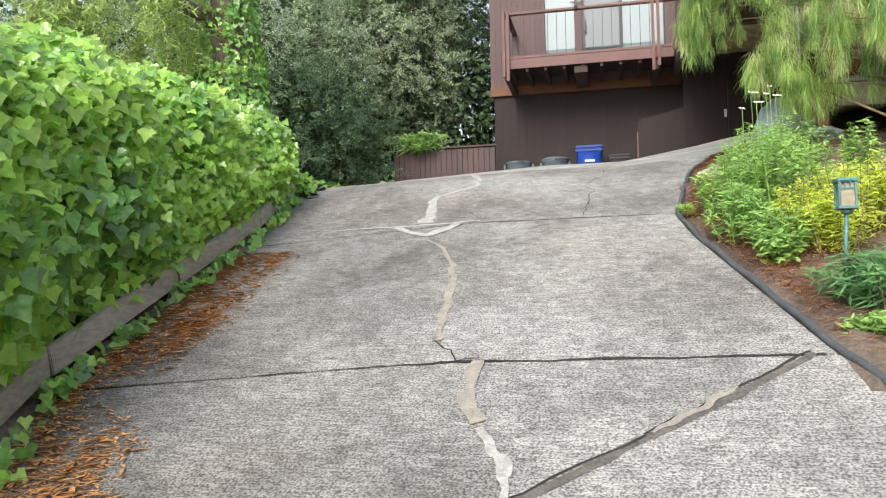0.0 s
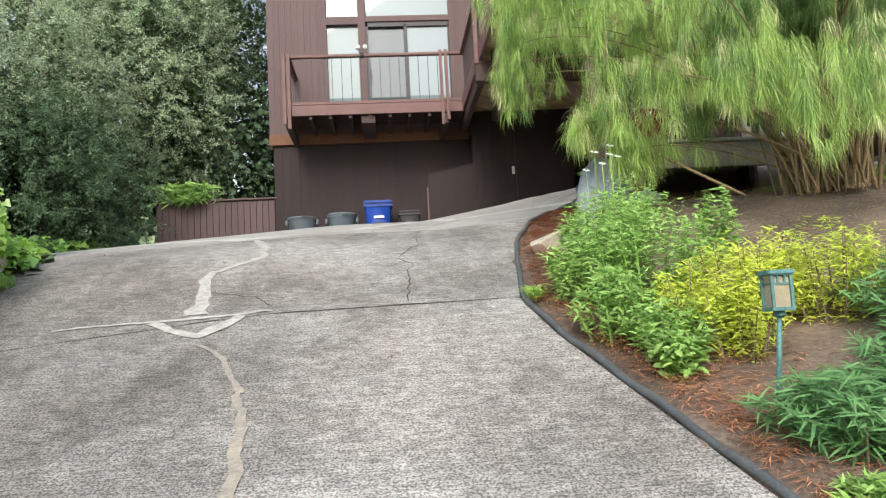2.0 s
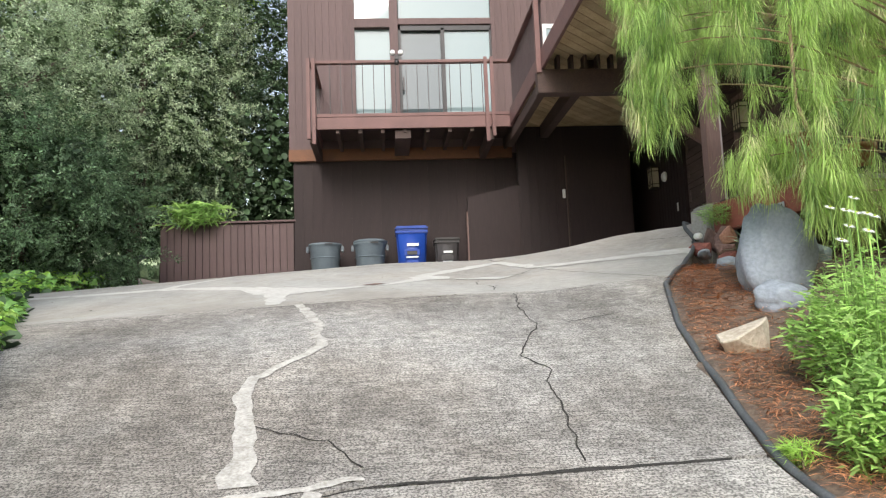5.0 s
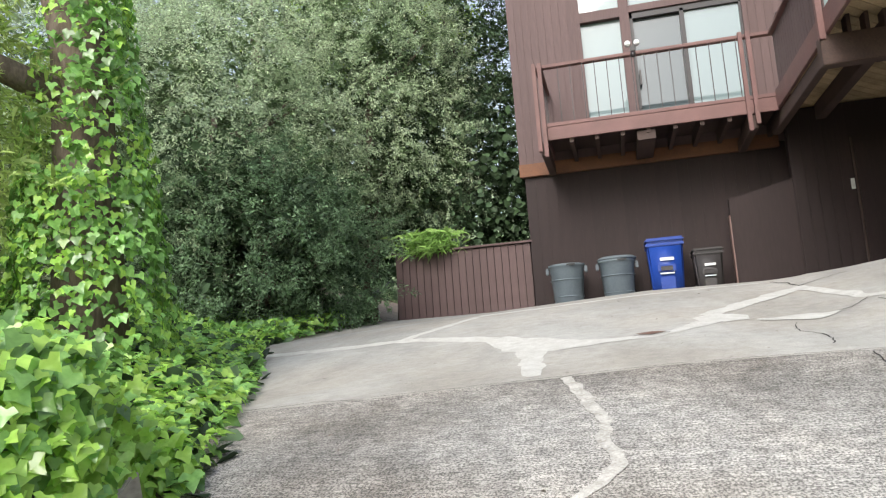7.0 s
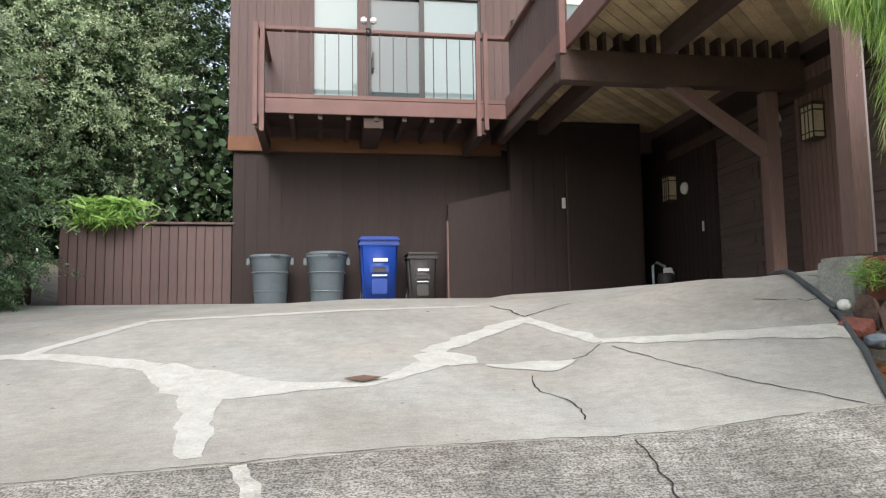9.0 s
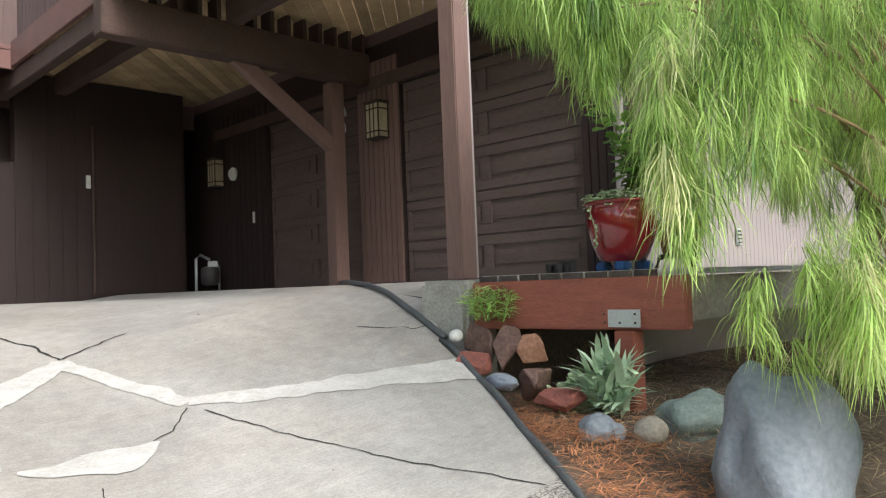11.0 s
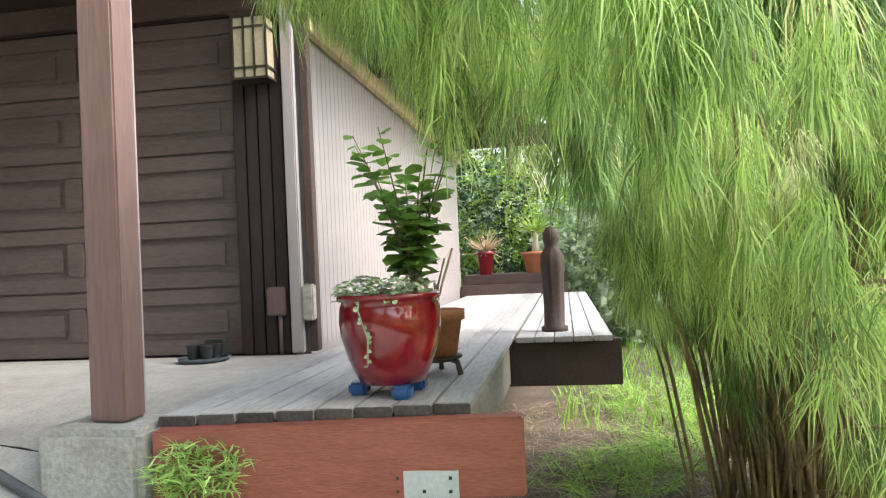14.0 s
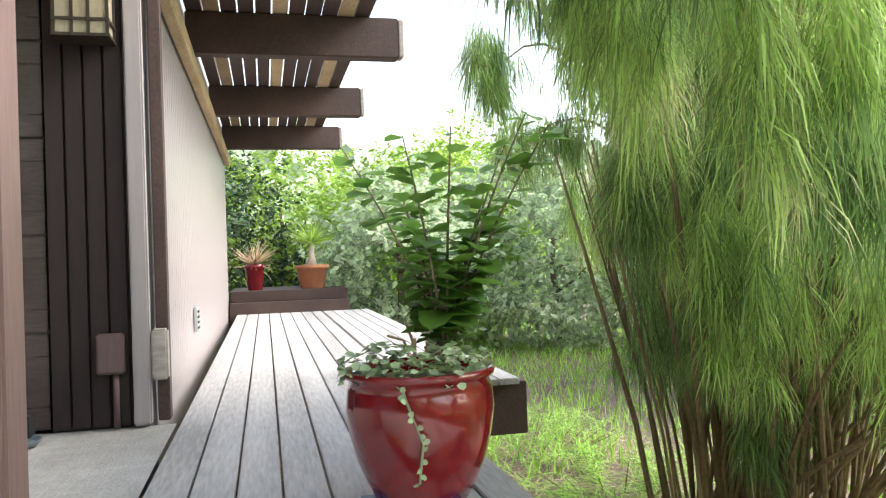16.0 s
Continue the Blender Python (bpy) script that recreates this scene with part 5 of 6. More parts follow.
part("glass", box(hx - hw + 0.006, hx + hw - 0.006, hy - hw + 0.006, hy + hw - 0.006, hz + 0.008, hz + 0.14), M["lamp_glass"], lamp, "amber glass")
for dx in (-1, 1):
    for dy in (-1, 1):
        part("corner_post", box(hx + dx * hw - 0.006, hx + dx * hw + 0.006, hy + dy * hw - 0.006, hy + dy * hw + 0.006, hz, hz + 0.145), M["patina"], lamp)
part("band", box(hx - hw - 0.008, hx + hw + 0.008, hy - hw - 0.008, hy + hw + 0.008, hz - 0.006, hz + 0.01, 0.002), M["patina"], lamp)
for zz in (0.105,):
    for dx0, dx1, dy0, dy1 in ((-1, 1, -1, -0.9), (-1, -0.9, -1, 1), (0.9, 1, -1, 1)):
        part("band", box(hx + dx0 * hw, hx + dx1 * hw, hy + dy0 * hw, hy + dy1 * hw, hz + zz, hz + zz + 0.008), M["patina"], lamp)
for k in (-0.35, 0.35):
    part("mullion", box(hx + k * hw - 0.004, hx + k * hw + 0.004, hy - hw - 0.003, hy - hw + 0.004, hz + 0.11, hz + 0.145), M["patina"], lamp)
part("roof", box(hx - hw - 0.016, hx + hw + 0.016, hy - hw - 0.016, hy + hw + 0.016, hz + 0.145, hz + 0.168, 0.006), M["patina"], lamp, "flat verdigris cap")


# ---------------- vegetation ----------------
def gz(xs, ys):
    return np.array([ground_z(float(a), float(b)) for a, b in zip(xs, ys)])


def crown(parent, name, cx, cy, cz, rx, ry, rz, sprays, per, leaf, mat, droop=0.2, seed=1, fill=0.75, spray=0.28, template=SMALL, slim=0.9):
    """Leaves in sprays scattered through the outer part of an uneven ellipsoid."""
    d = unit(sprays)
    lump = np.array([1 + 0.36 * noise.noise(Vector(v * 1.8) + Vector((seed, 0, 0))) + 0.16 * noise.noise(Vector(v * 4.5) + Vector((0, seed, 0))) for v in d])
    k = (fill + (1 - fill) * rng.random(sprays) ** 0.5) * lump
    C = np.array([cx, cy, cz]) + d * k[:, None] * [rx, ry, rz]
    n = sprays * per
    twig = d * 0.7 + unit(sprays) * 0.7 - [0, 0, droop]
    twig = np.repeat(twig / np.linalg.norm(twig, axis=1, keepdims=True), per, axis=0)
    out = np.repeat(d, per, axis=0)
    along = rng.random(n)[:, None]
    P = np.repeat(C, per, axis=0) + twig * along * spray * 2.6 + rng.normal(size=(n, 3)) * spray * 0.28 * (1.2 - along)
    N = out * 0.4 + unit(n) * 0.8 + [0, 0, 0.7]
    U = twig * 0.7 + unit(n) * 0.8
    return leaves(name, template, P, N, U, leaf * rng.uniform(0.6, 1.3, n), mat, parent, width=slim)


def limbs(parent, base, top, r0, seed, count=7, reach=2.5, mat="bark"):
    r = random.Random(seed)
    b, t = Vector(base), Vector(top)
    pts = [b.lerp(t, f / 6) + 0.06 * (t - b).length * 0.3 * noise.noise_vector(Vector((seed, f, 0))) for f in range(7)]
    part("trunk", tube(pts, [r0 * (1.15 - 0.8 * f / 6) for f in range(7)], 10), M[mat], parent, smooth=True)
    for i in range(count):
        f = r.uniform(0.3, 0.95)
        p = b.lerp(t, f)
        a = r.uniform(0, 6.28)
        q = p + Vector((math.cos(a) * reach, math.sin(a) * reach, reach * r.uniform(0.3, 0.9)))
        m = p.lerp(q, 0.5) + Vector((0, 0, -0.15 * reach)) + 0.2 * noise.noise_vector(Vector((seed, i, 4)))
        part("limb", tube([p, m, q], [r0 * 0.4, r0 * 0.25, r0 * 0.06], 6), M[mat], parent, smooth=True)


TREES = [  # x, y, crown z, radii, sprays
    (-8.8, 17.2, 7.0, 3.0, 2.8, 3.2, 1500, "oak_leaf"),
    (-6.6, 20.2, 8.9, 2.6, 2.0, 3.1, 1500, "oak_leaf"),
    (-11.5, 16.5, 7.5, 3.2, 3.0, 3.6, 1200, "oak_leaf"),
    (-7.2, 16.2, 5.4, 1.9, 1.6, 1.7, 900, "green_shade_leaf"),
    (-4.8, 21.8, 9.0, 2.3, 2.0, 4.0, 1600, "dark_shade_leaf"),
    (-9.5, 20.5, 10.5, 3.2, 2.6, 3.0, 1000, "oak_leaf"),
    (-13.5, 20.5, 11.0, 4.0, 3.0, 4.0, 700, "oak_leaf"),
    (-6.6, 23.0, 12.5, 2.6, 2.4, 2.8, 800, "lime_leaf"),
    (-10.5, 25.0, 14.5, 4.5, 3.0, 4.0, 600, "lime_leaf"),
]
for k, (x, y, z, rx, ry, rz, sp, mm) in enumerate(TREES):
    t = thing("tree", "dense evergreen tree with small grey-green leaves" if mm == "oak_leaf" else ("evergreen tree with shade put into its leaf colour" if mm in ("dark_shade_leaf", "green_shade_leaf") else "taller bright green tree behind the others"), "tree", "trees on the bank", at=(x, y, ground_z(x, y)))
    limbs(t, (x, y, ground_z(x, y) - 0.2), (x + 0.3, y + 0.2, z + rz * 0.4), 0.16, k + 1, 8, rx * 0.6)
    crown(t, "crown", x, y, z, rx, ry, rz, sp, 82 if k < 4 else 40, 0.062 if k < 4 else 0.085, M[mm], droop=0.3, seed=k * 3.1, fill=0.74, spray=0.24, slim=0.6)
    # inner copy in darker leaves: the crown's inner shade put into colour
    crown(t, "inner_crown", x, y, z, rx * 0.8, ry * 0.8, rz * 0.8, sp // 3, 22, 0.16, M["oak_shade" if mm == "oak_leaf" else "dark_shade_leaf"], seed=k * 3.1, fill=0.4, slim=0.7)
# undergrowth closing the bank, its shade put into the leaf colour
under = thing("undergrowth", "bank shrubs in leaves darkened to stand for shade", "shrub", kind="stuff")
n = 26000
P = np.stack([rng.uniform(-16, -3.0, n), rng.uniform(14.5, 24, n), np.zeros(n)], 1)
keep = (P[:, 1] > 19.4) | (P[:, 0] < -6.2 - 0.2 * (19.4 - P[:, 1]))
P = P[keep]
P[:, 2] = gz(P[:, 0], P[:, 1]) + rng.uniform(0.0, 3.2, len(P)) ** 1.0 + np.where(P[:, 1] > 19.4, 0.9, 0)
leaves("foliage", ROUND, P, unit(len(P)) + [0.2, -0.8, 0.6], unit(len(P)), rng.uniform(0.08, 0.2, len(P)), M["dark_shade_leaf"], under)
fern = thing("hanging_fern", "bright green fern spilling over the fence top", "fern", at=(-4.7, 19.15, 5.54))
n = 900
P = np.stack([-4.85 + rng.normal(0, 0.27, n), 19.08 + rng.normal(0, 0.16, n), 5.5 + rng.uniform(0, 0.42, n)], 1)
leaves("fronds", RIBBON, P, unit(n) + [0, -0.5, 0.8], unit(n) * [1, 1, 0.3] + [0, -0.5, -0.3], rng.uniform(0.15, 0.34, n), M["weed"], fern, width=0.16)
drain = thing("drain_pipe", "black corrugated drain pipe on the bank", "pipe")
part("pipe", tube([(-8.4, 15.4, ground_z(-8.4, 15.4) + 0.1), (-7.2, 16.4, ground_z(-7.2, 16.4) + 0.1), (-6.2, 17.6, ground_z(-6.2, 17.6) + 0.16), (-5.65, 18.9, 4.95)], 0.055, 10), M["hose"], drain, smooth=True)


# ivy
def ivy(parent, P, N, lo, hi, bright_share=0.3):
    """Ivy leaves in two tones; the brighter, in loose clumps, carries highlights in its colour."""
    P, N = np.asarray(P), np.asarray(N)
    n = len(P)
    U = unit(n) * 0.6 + [0.15, 0, -1.0] + N * 0.3
    S, F = rng.uniform(lo, hi, n), N + unit(n) * 0.7
    is_bright = np.array([noise.noise(Vector(p) * 1.3) for p in P]) * 0.7 + rng.random(n) > 1 - bright_share
    for m, mname in ((is_bright, "ivy_bright"), (~is_bright, "ivy")):
        if m.any():
            leaves("ivy_leaves", IVY, P[m], F[m], U[m], S[m] * (0.85 if mname == "ivy_bright" else 1.0), M[mname], parent)


def hedge_height(y):
    return float(np.interp(y, [-6, 0, 2, 4, 6, 7.4, 8.0], [2.4, 2.4, 2.3, 1.85, 1.4, 1.0, 0.2]))


hedge = thing("ivy_hedge", "tall bank of glossy green ivy behind a grey board", "ivy hedge")
# added backing sheet; its dark colour stands for shade behind the ivy
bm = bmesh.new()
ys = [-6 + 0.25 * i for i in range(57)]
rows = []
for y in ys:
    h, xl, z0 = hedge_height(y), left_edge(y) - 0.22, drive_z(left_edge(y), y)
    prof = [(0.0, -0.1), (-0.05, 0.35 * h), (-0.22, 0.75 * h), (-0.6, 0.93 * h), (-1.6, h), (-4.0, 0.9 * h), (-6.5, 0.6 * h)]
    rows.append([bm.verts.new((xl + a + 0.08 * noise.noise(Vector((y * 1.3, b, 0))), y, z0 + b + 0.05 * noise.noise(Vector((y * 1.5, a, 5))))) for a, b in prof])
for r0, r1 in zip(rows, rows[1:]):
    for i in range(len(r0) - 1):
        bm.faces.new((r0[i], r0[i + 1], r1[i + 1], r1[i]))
part("core", bm, M["dark_shade_leaf"], hedge, "dark sheet standing for shade between the leaves")
n = 17500
Y = np.where(rng.random(n) < 0.75, rng.uniform(0.2, 7.9, n), rng.uniform(-4, 7.9, n))
f = rng.random(n) ** 0.9
H = np.array([hedge_height(y) for y in Y])
X0 = np.array([left_edge(y) for y in Y]) - 0.2
Z0 = np.array([drive_z(left_edge(y), y) for y in Y])
sx = np.interp(f, [0, 0.3, 0.6, 0.8, 1.0], [0.04, 0.17, 0.02, -0.5, -2.2])
sz = np.interp(f, [0, 0.3, 0.6, 0.8, 1.0], [0.13, 0.4, 0.8, 1.0, 1.02])
bulge = np.array([noise.noise(Vector((y * 1.4, q * 3, 7))) for y, q in zip(Y, f)])
P = np.stack([X0 + sx + 0.16 * bulge + rng.normal(0, 0.05, n), Y, Z0 + sz * H + 0.12 * bulge + rng.normal(0, 0.05, n)], 1)
nz = np.interp(f, [0, 0.5, 0.8, 1], [0.45, 0.6, 0.9, 1.2])
Nv = np.stack([np.full(n, 0.45), np.full(n, -0.8), nz], 1)
ivy(hedge, P, Nv, np.interp(Y, [4.5, 6.0], [0.075, 0.06]), np.interp(Y, [4.5, 6.0], [0.135, 0.10]), 0.85)
n = 420
Y = rng.uniform(0.4, 7.6, n)
Y = Y + 0.12 * np.sin(Y * 9.0)
X = np.array([left_edge(y) for y in Y]) + rng.normal(0.0, 0.04, n)
P = np.stack([X, Y, np.array([drive_z(x, y) for x, y in zip(X, Y)]) + rng.uniform(0.02, 0.10, n)], 1)
ivy(hedge, P, np.tile((0.8, -0.4, 0.5), (n, 1)), 0.06, 0.11)
edge_board = thing("edge_board", "weathered grey timber board edging the ivy", "board", kind="structure")
ys = [-4, -1, 2.0, 3.2, 4.6, 6.2, 7.6]
for a, b in zip(ys, ys[1:]):
    pa = (left_edge(a) - 0.06, a + 0.01, drive_z(left_edge(a), a) + 0.15)
    pb = (left_edge(b) - 0.06, b - 0.01, drive_z(left_edge(b), b) + 0.15)
    part("board", bar(pa, pb, 0.045, 0.15, 0.006), M["grey_board"], edge_board)
low = thing("ivy_patch", "low ivy spreading along the driveway edge", "ivy")
n = 7600
Y = rng.uniform(7.6, 14.5, n)
D = rng.uniform(-0.12, 2.6, n) ** 1.0
X = np.array([left_edge(y) for y in Y]) - D
hh = 0.10 + 0.42 * np.clip(D / 0.7, 0, 1) * np.array([0.7 + 0.5 * noise.noise(Vector((x, y, 2))) for x, y in zip(X, Y)]) * np.interp(Y, [7.6, 9, 12, 14.5], [1.0, 1.1, 0.5, 0.3])
P = np.stack([X, Y, gz(X, Y) + hh * rng.uniform(0.6, 1.0, n)], 1)
Nv = np.stack([np.full(n, 0.35), np.full(n, -0.25), np.full(n, 1.0)], 1)
ivy(low, P, Nv, 0.06, 0.12, 0.5)
# lower leaf layer, coloured dark in place of shade under the ivy
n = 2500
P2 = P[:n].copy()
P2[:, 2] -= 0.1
leaves("under_leaves", ROUND, P2, unit(n) + [0, 0, 1], unit(n), rng.uniform(0.12, 0.2, n), M["dark_shade_leaf"], low)
far_ivy = thing("ivy_patch", "ivy creeping at the foot of the bank", "ivy")
n = 1800
X, Y = rng.uniform(-9, -5.7, n), rng.uniform(13.4, 17.5, n)
P = np.stack([X, Y, gz(X, Y) + rng.uniform(0.05, 0.3, n)], 1)
ivy(far_ivy, P, np.tile((0.2, -0.5, 1.0), (n, 1)), 0.08, 0.14)

TX, TY = -5.25, 9.7
itree = thing("tree", "ivy-clad tree trunk with feathery yellow-green foliage", "tree", at=(TX, TY, ground_z(TX, TY)))
tz = ground_z(TX, TY)
part("trunk", tube([(TX, TY, tz - 0.2), (TX - 0.05, TY, tz + 1.5), (TX - 0.2, TY + 0.1, tz + 3.2), (TX - 0.4, TY + 0.1, tz + 5.5)], [0.30, 0.24, 0.22, 0.15], 14), M["bark"], itree, smooth=True)
for a, b in (((TX - 0.2, TY, tz + 2.6), (TX - 1.1, TY + 0.2, tz + 3.9)), ((TX - 0.3, TY, tz + 3.6), (TX - 1.6, TY - 0.8, tz + 5.2)), ((TX - 0.1, TY, tz + 2.2), (TX - 1.3, TY - 1.2, tz + 2.6))):
    part("limb", tube([a, tuple((p + q) / 2 + 0.1 for p, q in zip(a, b)), b], [0.13, 0.10, 0.04], 8), M["bark"], itree, smooth=True)
n = 5600
f = rng.random(n) ** 0.75
a = rng.uniform(-3.3, 1.2, n)
rad = np.interp(f, [0, 0.5, 1], [0.62, 0.44, 0.27]) * rng.uniform(0.85, 1.1, n)
P = np.stack([TX - 0.08 * f + rad * np.cos(a), TY + rad * np.sin(a), tz + 0.1 + 3.6 * f], 1)
Nv = np.stack([np.cos(a), np.sin(a), np.full(n, 0.35)], 1)
keep = (f < 0.42) | (rng.random(n) < np.where(np.cos(a) > 0.3, 0.5, 0.12))
ivy(itree, P[keep], Nv[keep], 0.055, 0.095)
crown(itree, "crown", TX - 1.6, TY - 0.5, tz + 2.0, 1.3, 1.2, 1.6, 420, 44, 0.12, M["feather_leaf"], droop=0.8, seed=4, fill=0.6, spray=0.2, template=RIBBON, slim=0.22)
crown(itree, "crown", TX - 1.5, TY + 0.2, tz + 6.0, 2.4, 2.2, 1.6, 240, 40, 0.11, M["oak_leaf"], droop=0.8, seed=8, fill=0.6)


# weeping bamboo: arching canes with hanging tufts of fine blades
BLADE = (np.array([(-0.5, 0, 0), (0.5, 0, 0), (-0.45, 0.3, 0.05), (0.45, 0.3, 0.05), (-0.32, 0.68, 0.04), (0.32, 0.68, 0.04), (0, 1, -0.06)], float), [(0, 1, 3, 2), (2, 3, 5, 4), (4, 5, 6)])
HAIR = (np.array([(-0.4, 0, 0), (0.4, 0, 0), (-0.5, 0.45, 0.05), (0.5, 0.45, 0.05), (0, 1, -0.14)], float), [(0, 1, 3, 2), (2, 3, 4)])


def tuft_blades(centres, length, per, spread=0.62, down=1.0, jitter=0.04):
    """Fine blades hanging from each node, fanned a little outwards."""
    n = len(centres) * per
    C = np.repeat(np.asarray(centres, float), per, axis=0)
    L = np.repeat(np.asarray(length, float), per) * rng.uniform(0.55, 1.15, n)
    a = rng.uniform(0, 2 * np.pi, n)
    k = spread * rng.random(n) ** 0.8
    lean = np.repeat(rng.normal(0, 0.16, (len(centres), 2)), per, axis=0)
    U = np.stack([np.cos(a) * k + lean[:, 0], np.sin(a) * k + lean[:, 1], -down * np.ones(n)], 1)
    N = np.stack([np.cos(a), np.sin(a), 0.5 * np.ones(n)], 1) + 0.3 * rng.normal(size=(n, 3))
    P = C + np.stack([np.cos(a) * k * 0.08, np.sin(a) * k * 0.08, rng.uniform(-1, 1, n) * jitter * 1.5], 1)
    return P, N, U, L


bamboo = thing("weeping_bamboo", "large weeping bamboo with drooping tufts of fine leaves", "bamboo", at=(3.3, 7.9, 3.3))
BX, BYY = 3.9, 8.15
bz0 = ground_z(BX, BYY) - 0.05
rb = random.Random(11)
# target tips: where each hanging spray ends (x, y, z) and how tall it hangs
TIPS = [(0.98, 8.6, 4.15, 0.85), (1.05, 8.35, 4.25, 0.9), (0.85, 8.15, 4.75, 0.8), (1.35, 8.0, 4.5, 0.9), (2.3, 8.8, 4.5, 0.7),
        (2.5, 7.75, 3.85, 0.9), (2.7, 6.4, 3.1, 0.9), (2.4, 6.9, 3.4, 0.9), (2.1, 7.4, 3.55, 0.9), (1.75, 7.8, 3.7, 0.8), (1.5, 7.5, 4.3, 0.9), (2.0, 6.7, 4.1, 0.9),
        (3.1, 6.2, 3.2, 0.8), (3.6, 6.5, 3.3, 0.9), (1.7, 8.3, 3.75, 0.6), (2.9, 7.2, 3.8, 0.9), (3.9, 8.4, 4.3, 0.9), (2.2, 8.3, 4.6, 0.9)]
TIPS += [(1.15, 9.35, 5.6, 0.35), (1.4, 9.2, 5.7, 0.35), (1.1, 9.05, 5.55, 0.35), (2.1, 9.8, 5.55, 0.3), (1.7, 9.4, 5.7, 0.35), (2.1, 9.2, 5.5, 0.4), (1.4, 8.7, 5.35, 0.55), (1.2, 7.7, 5.0, 0.8), (0.9, 7.9, 5.3, 0.7)]
TIPS += [(2.75, 8.95, 4.35, 0.8), (2.95, 8.9, 4.35, 0.8), (2.75, 8.8, 5.0, 0.8), (3.2, 9.05, 4.7, 0.8), (2.5, 8.6, 4.25, 0.8), (3.3, 9.1, 5.4, 0.6)]
TIPS += [(2.9, 7.0, 3.45, 0.9), (3.3, 6.9, 3.5, 0.9), (3.7, 7.0, 3.6, 0.9), (4.1, 7.2, 3.7, 0.9), (4.4, 7.5, 3.8, 0.9)]
TIPS += [(4.0, 9.35, 5.6, 0.4), (4.3, 9.1, 5.3, 0.4), (3.7, 9.2, 5.9, 0.4)]
for i in range(24):
    a = rb.uniform(3.0, 5.2)
    k = rb.uniform(0.4, 2.0)
    TIPS.append((BX + k * math.cos(a), BYY + k * math.sin(a) - 0.1, rb.uniform(4.3, 6.9), rb.uniform(0.5, 0.9)))
for i in range(12):
    a = rb.uniform(-1.6, 1.2)
    k = rb.uniform(0.3, 1.2)
    TIPS.append((BX + k * math.cos(a), BYY + k * math.sin(a) * 0.6, rb.uniform(4.2, 7.0), rb.uniform(0.5, 0.8)))
TIPS += [(1.75, 10.0, 5.5, 0.35), (1.55, 9.68, 5.4, 0.4), (1.8, 9.7, 5.35, 0.4), (1.9, 9.5, 5.0, 0.5), (1.45, 9.33, 5.05, 0.55), (1.2, 8.98, 4.85, 0.5), (1.1, 9.12, 5.0, 0.5), (1.85, 9.85, 5.6, 0.4)]
TIPS += [(2.1, 9.9, 5.55, 0.35), (2.2, 9.6, 5.2, 0.45), (1.04, 8.65, 4.11, 0.75), (2.0, 9.25, 4.9, 0.5), (2.0, 8.0, 3.4, 0.5), (1.85, 8.15, 3.5, 0.5), (1.62, 8.25, 3.75, 0.45)]
for i in range(30):
    a, k = rb.uniform(2.2, 5.4), rb.uniform(0.5, 1.5)
    TIPS.append((BX + k * math.cos(a), BYY + k * math.sin(a), rb.uniform(3.7, 6.2), rb.uniform(0.5, 0.8)))
shade_of = []
cen, lens = [], []
for i, (tx, ty, tzz, hang) in enumerate(TIPS):
    ba = rb.uniform(0, 6.28)
    b = Vector((BX + rb.uniform(0, 0.42) * math.cos(ba), BYY + rb.uniform(0, 0.42) * math.sin(ba), bz0))
    top = Vector((tx, ty, tzz + hang * 0.75))
    h = max(top.z - b.z, 0.5)
    c1 = b.lerp(top, 0.25) + Vector((0, 0, h * 0.55))
    c2 = b.lerp(top, 0.72) + Vector((0, 0, h * 0.42))
    curve = []
    for q in range(13):
        t = q / 12
        curve.append(b * (1 - t) ** 3 + c1 * 3 * t * (1 - t) ** 2 + c2 * 3 * t * t * (1 - t) + top * t ** 3)
    part("cane", tube(curve, [0.011 * (1 - 0.8 * q / 12) + 0.002 for q in range(13)], 6), M["cane"], bamboo)
    # the last 30 plumes sit deep; their darker needles stand for shade
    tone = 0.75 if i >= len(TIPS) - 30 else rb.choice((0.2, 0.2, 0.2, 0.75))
    for q in range(7):
        f = rb.uniform(0.5, 1.0) * 12
        j = min(11, int(f))
        p = curve[j].lerp(curve[j + 1], f - j)
        w = 0.05 * (1.3 - f / 14)
        cen.append((p.x + rb.gauss(0, w), p.y + rb.gauss(0, w), p.z - rb.uniform(0, 0.15)))
        lens.append(rb.uniform(0.12, 0.20))
        shade_of.append(0.97 if rb.random() < 0.07 else tone)
    # a plume: several thin twigs hanging from the cane's end, leafy along their length
    for q in range(5):
        ox, oy, cut = rb.gauss(0, 0.085), rb.gauss(0, 0.085), rb.uniform(0.0, 0.45)
        for r_ in range(6):
            g_ = cut + (1 - cut) * (r_ + rb.random()) / 6
            bow = 0.35 + 0.9 * math.sin(math.pi * min(1, 0.25 + 0.75 * (1 - g_)))
            cen.append((tx + ox * bow + rb.gauss(0, 0.012), ty + oy * bow + rb.gauss(0, 0.012), tzz + (0.18 + 0.85 * g_) * hang))
            lens.append(rb.uniform(0.12, 0.21))
            shade_of.append(0.97 if rb.random() < (0.3 if g_ > 0.85 else 0.06) else (tone if rb.random() < 0.85 else 0.75))
cen, lens = np.array(cen), np.array(lens)
P, N, U, L = tuft_blades(cen, lens, 52)
pick = np.repeat(np.array(shade_of), 52)
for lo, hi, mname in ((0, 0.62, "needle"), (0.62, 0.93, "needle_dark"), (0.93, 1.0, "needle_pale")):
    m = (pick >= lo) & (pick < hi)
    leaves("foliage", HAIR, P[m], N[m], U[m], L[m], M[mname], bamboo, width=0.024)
# the dense lower skirt, coloured darker for inner shade, and bare canes
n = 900
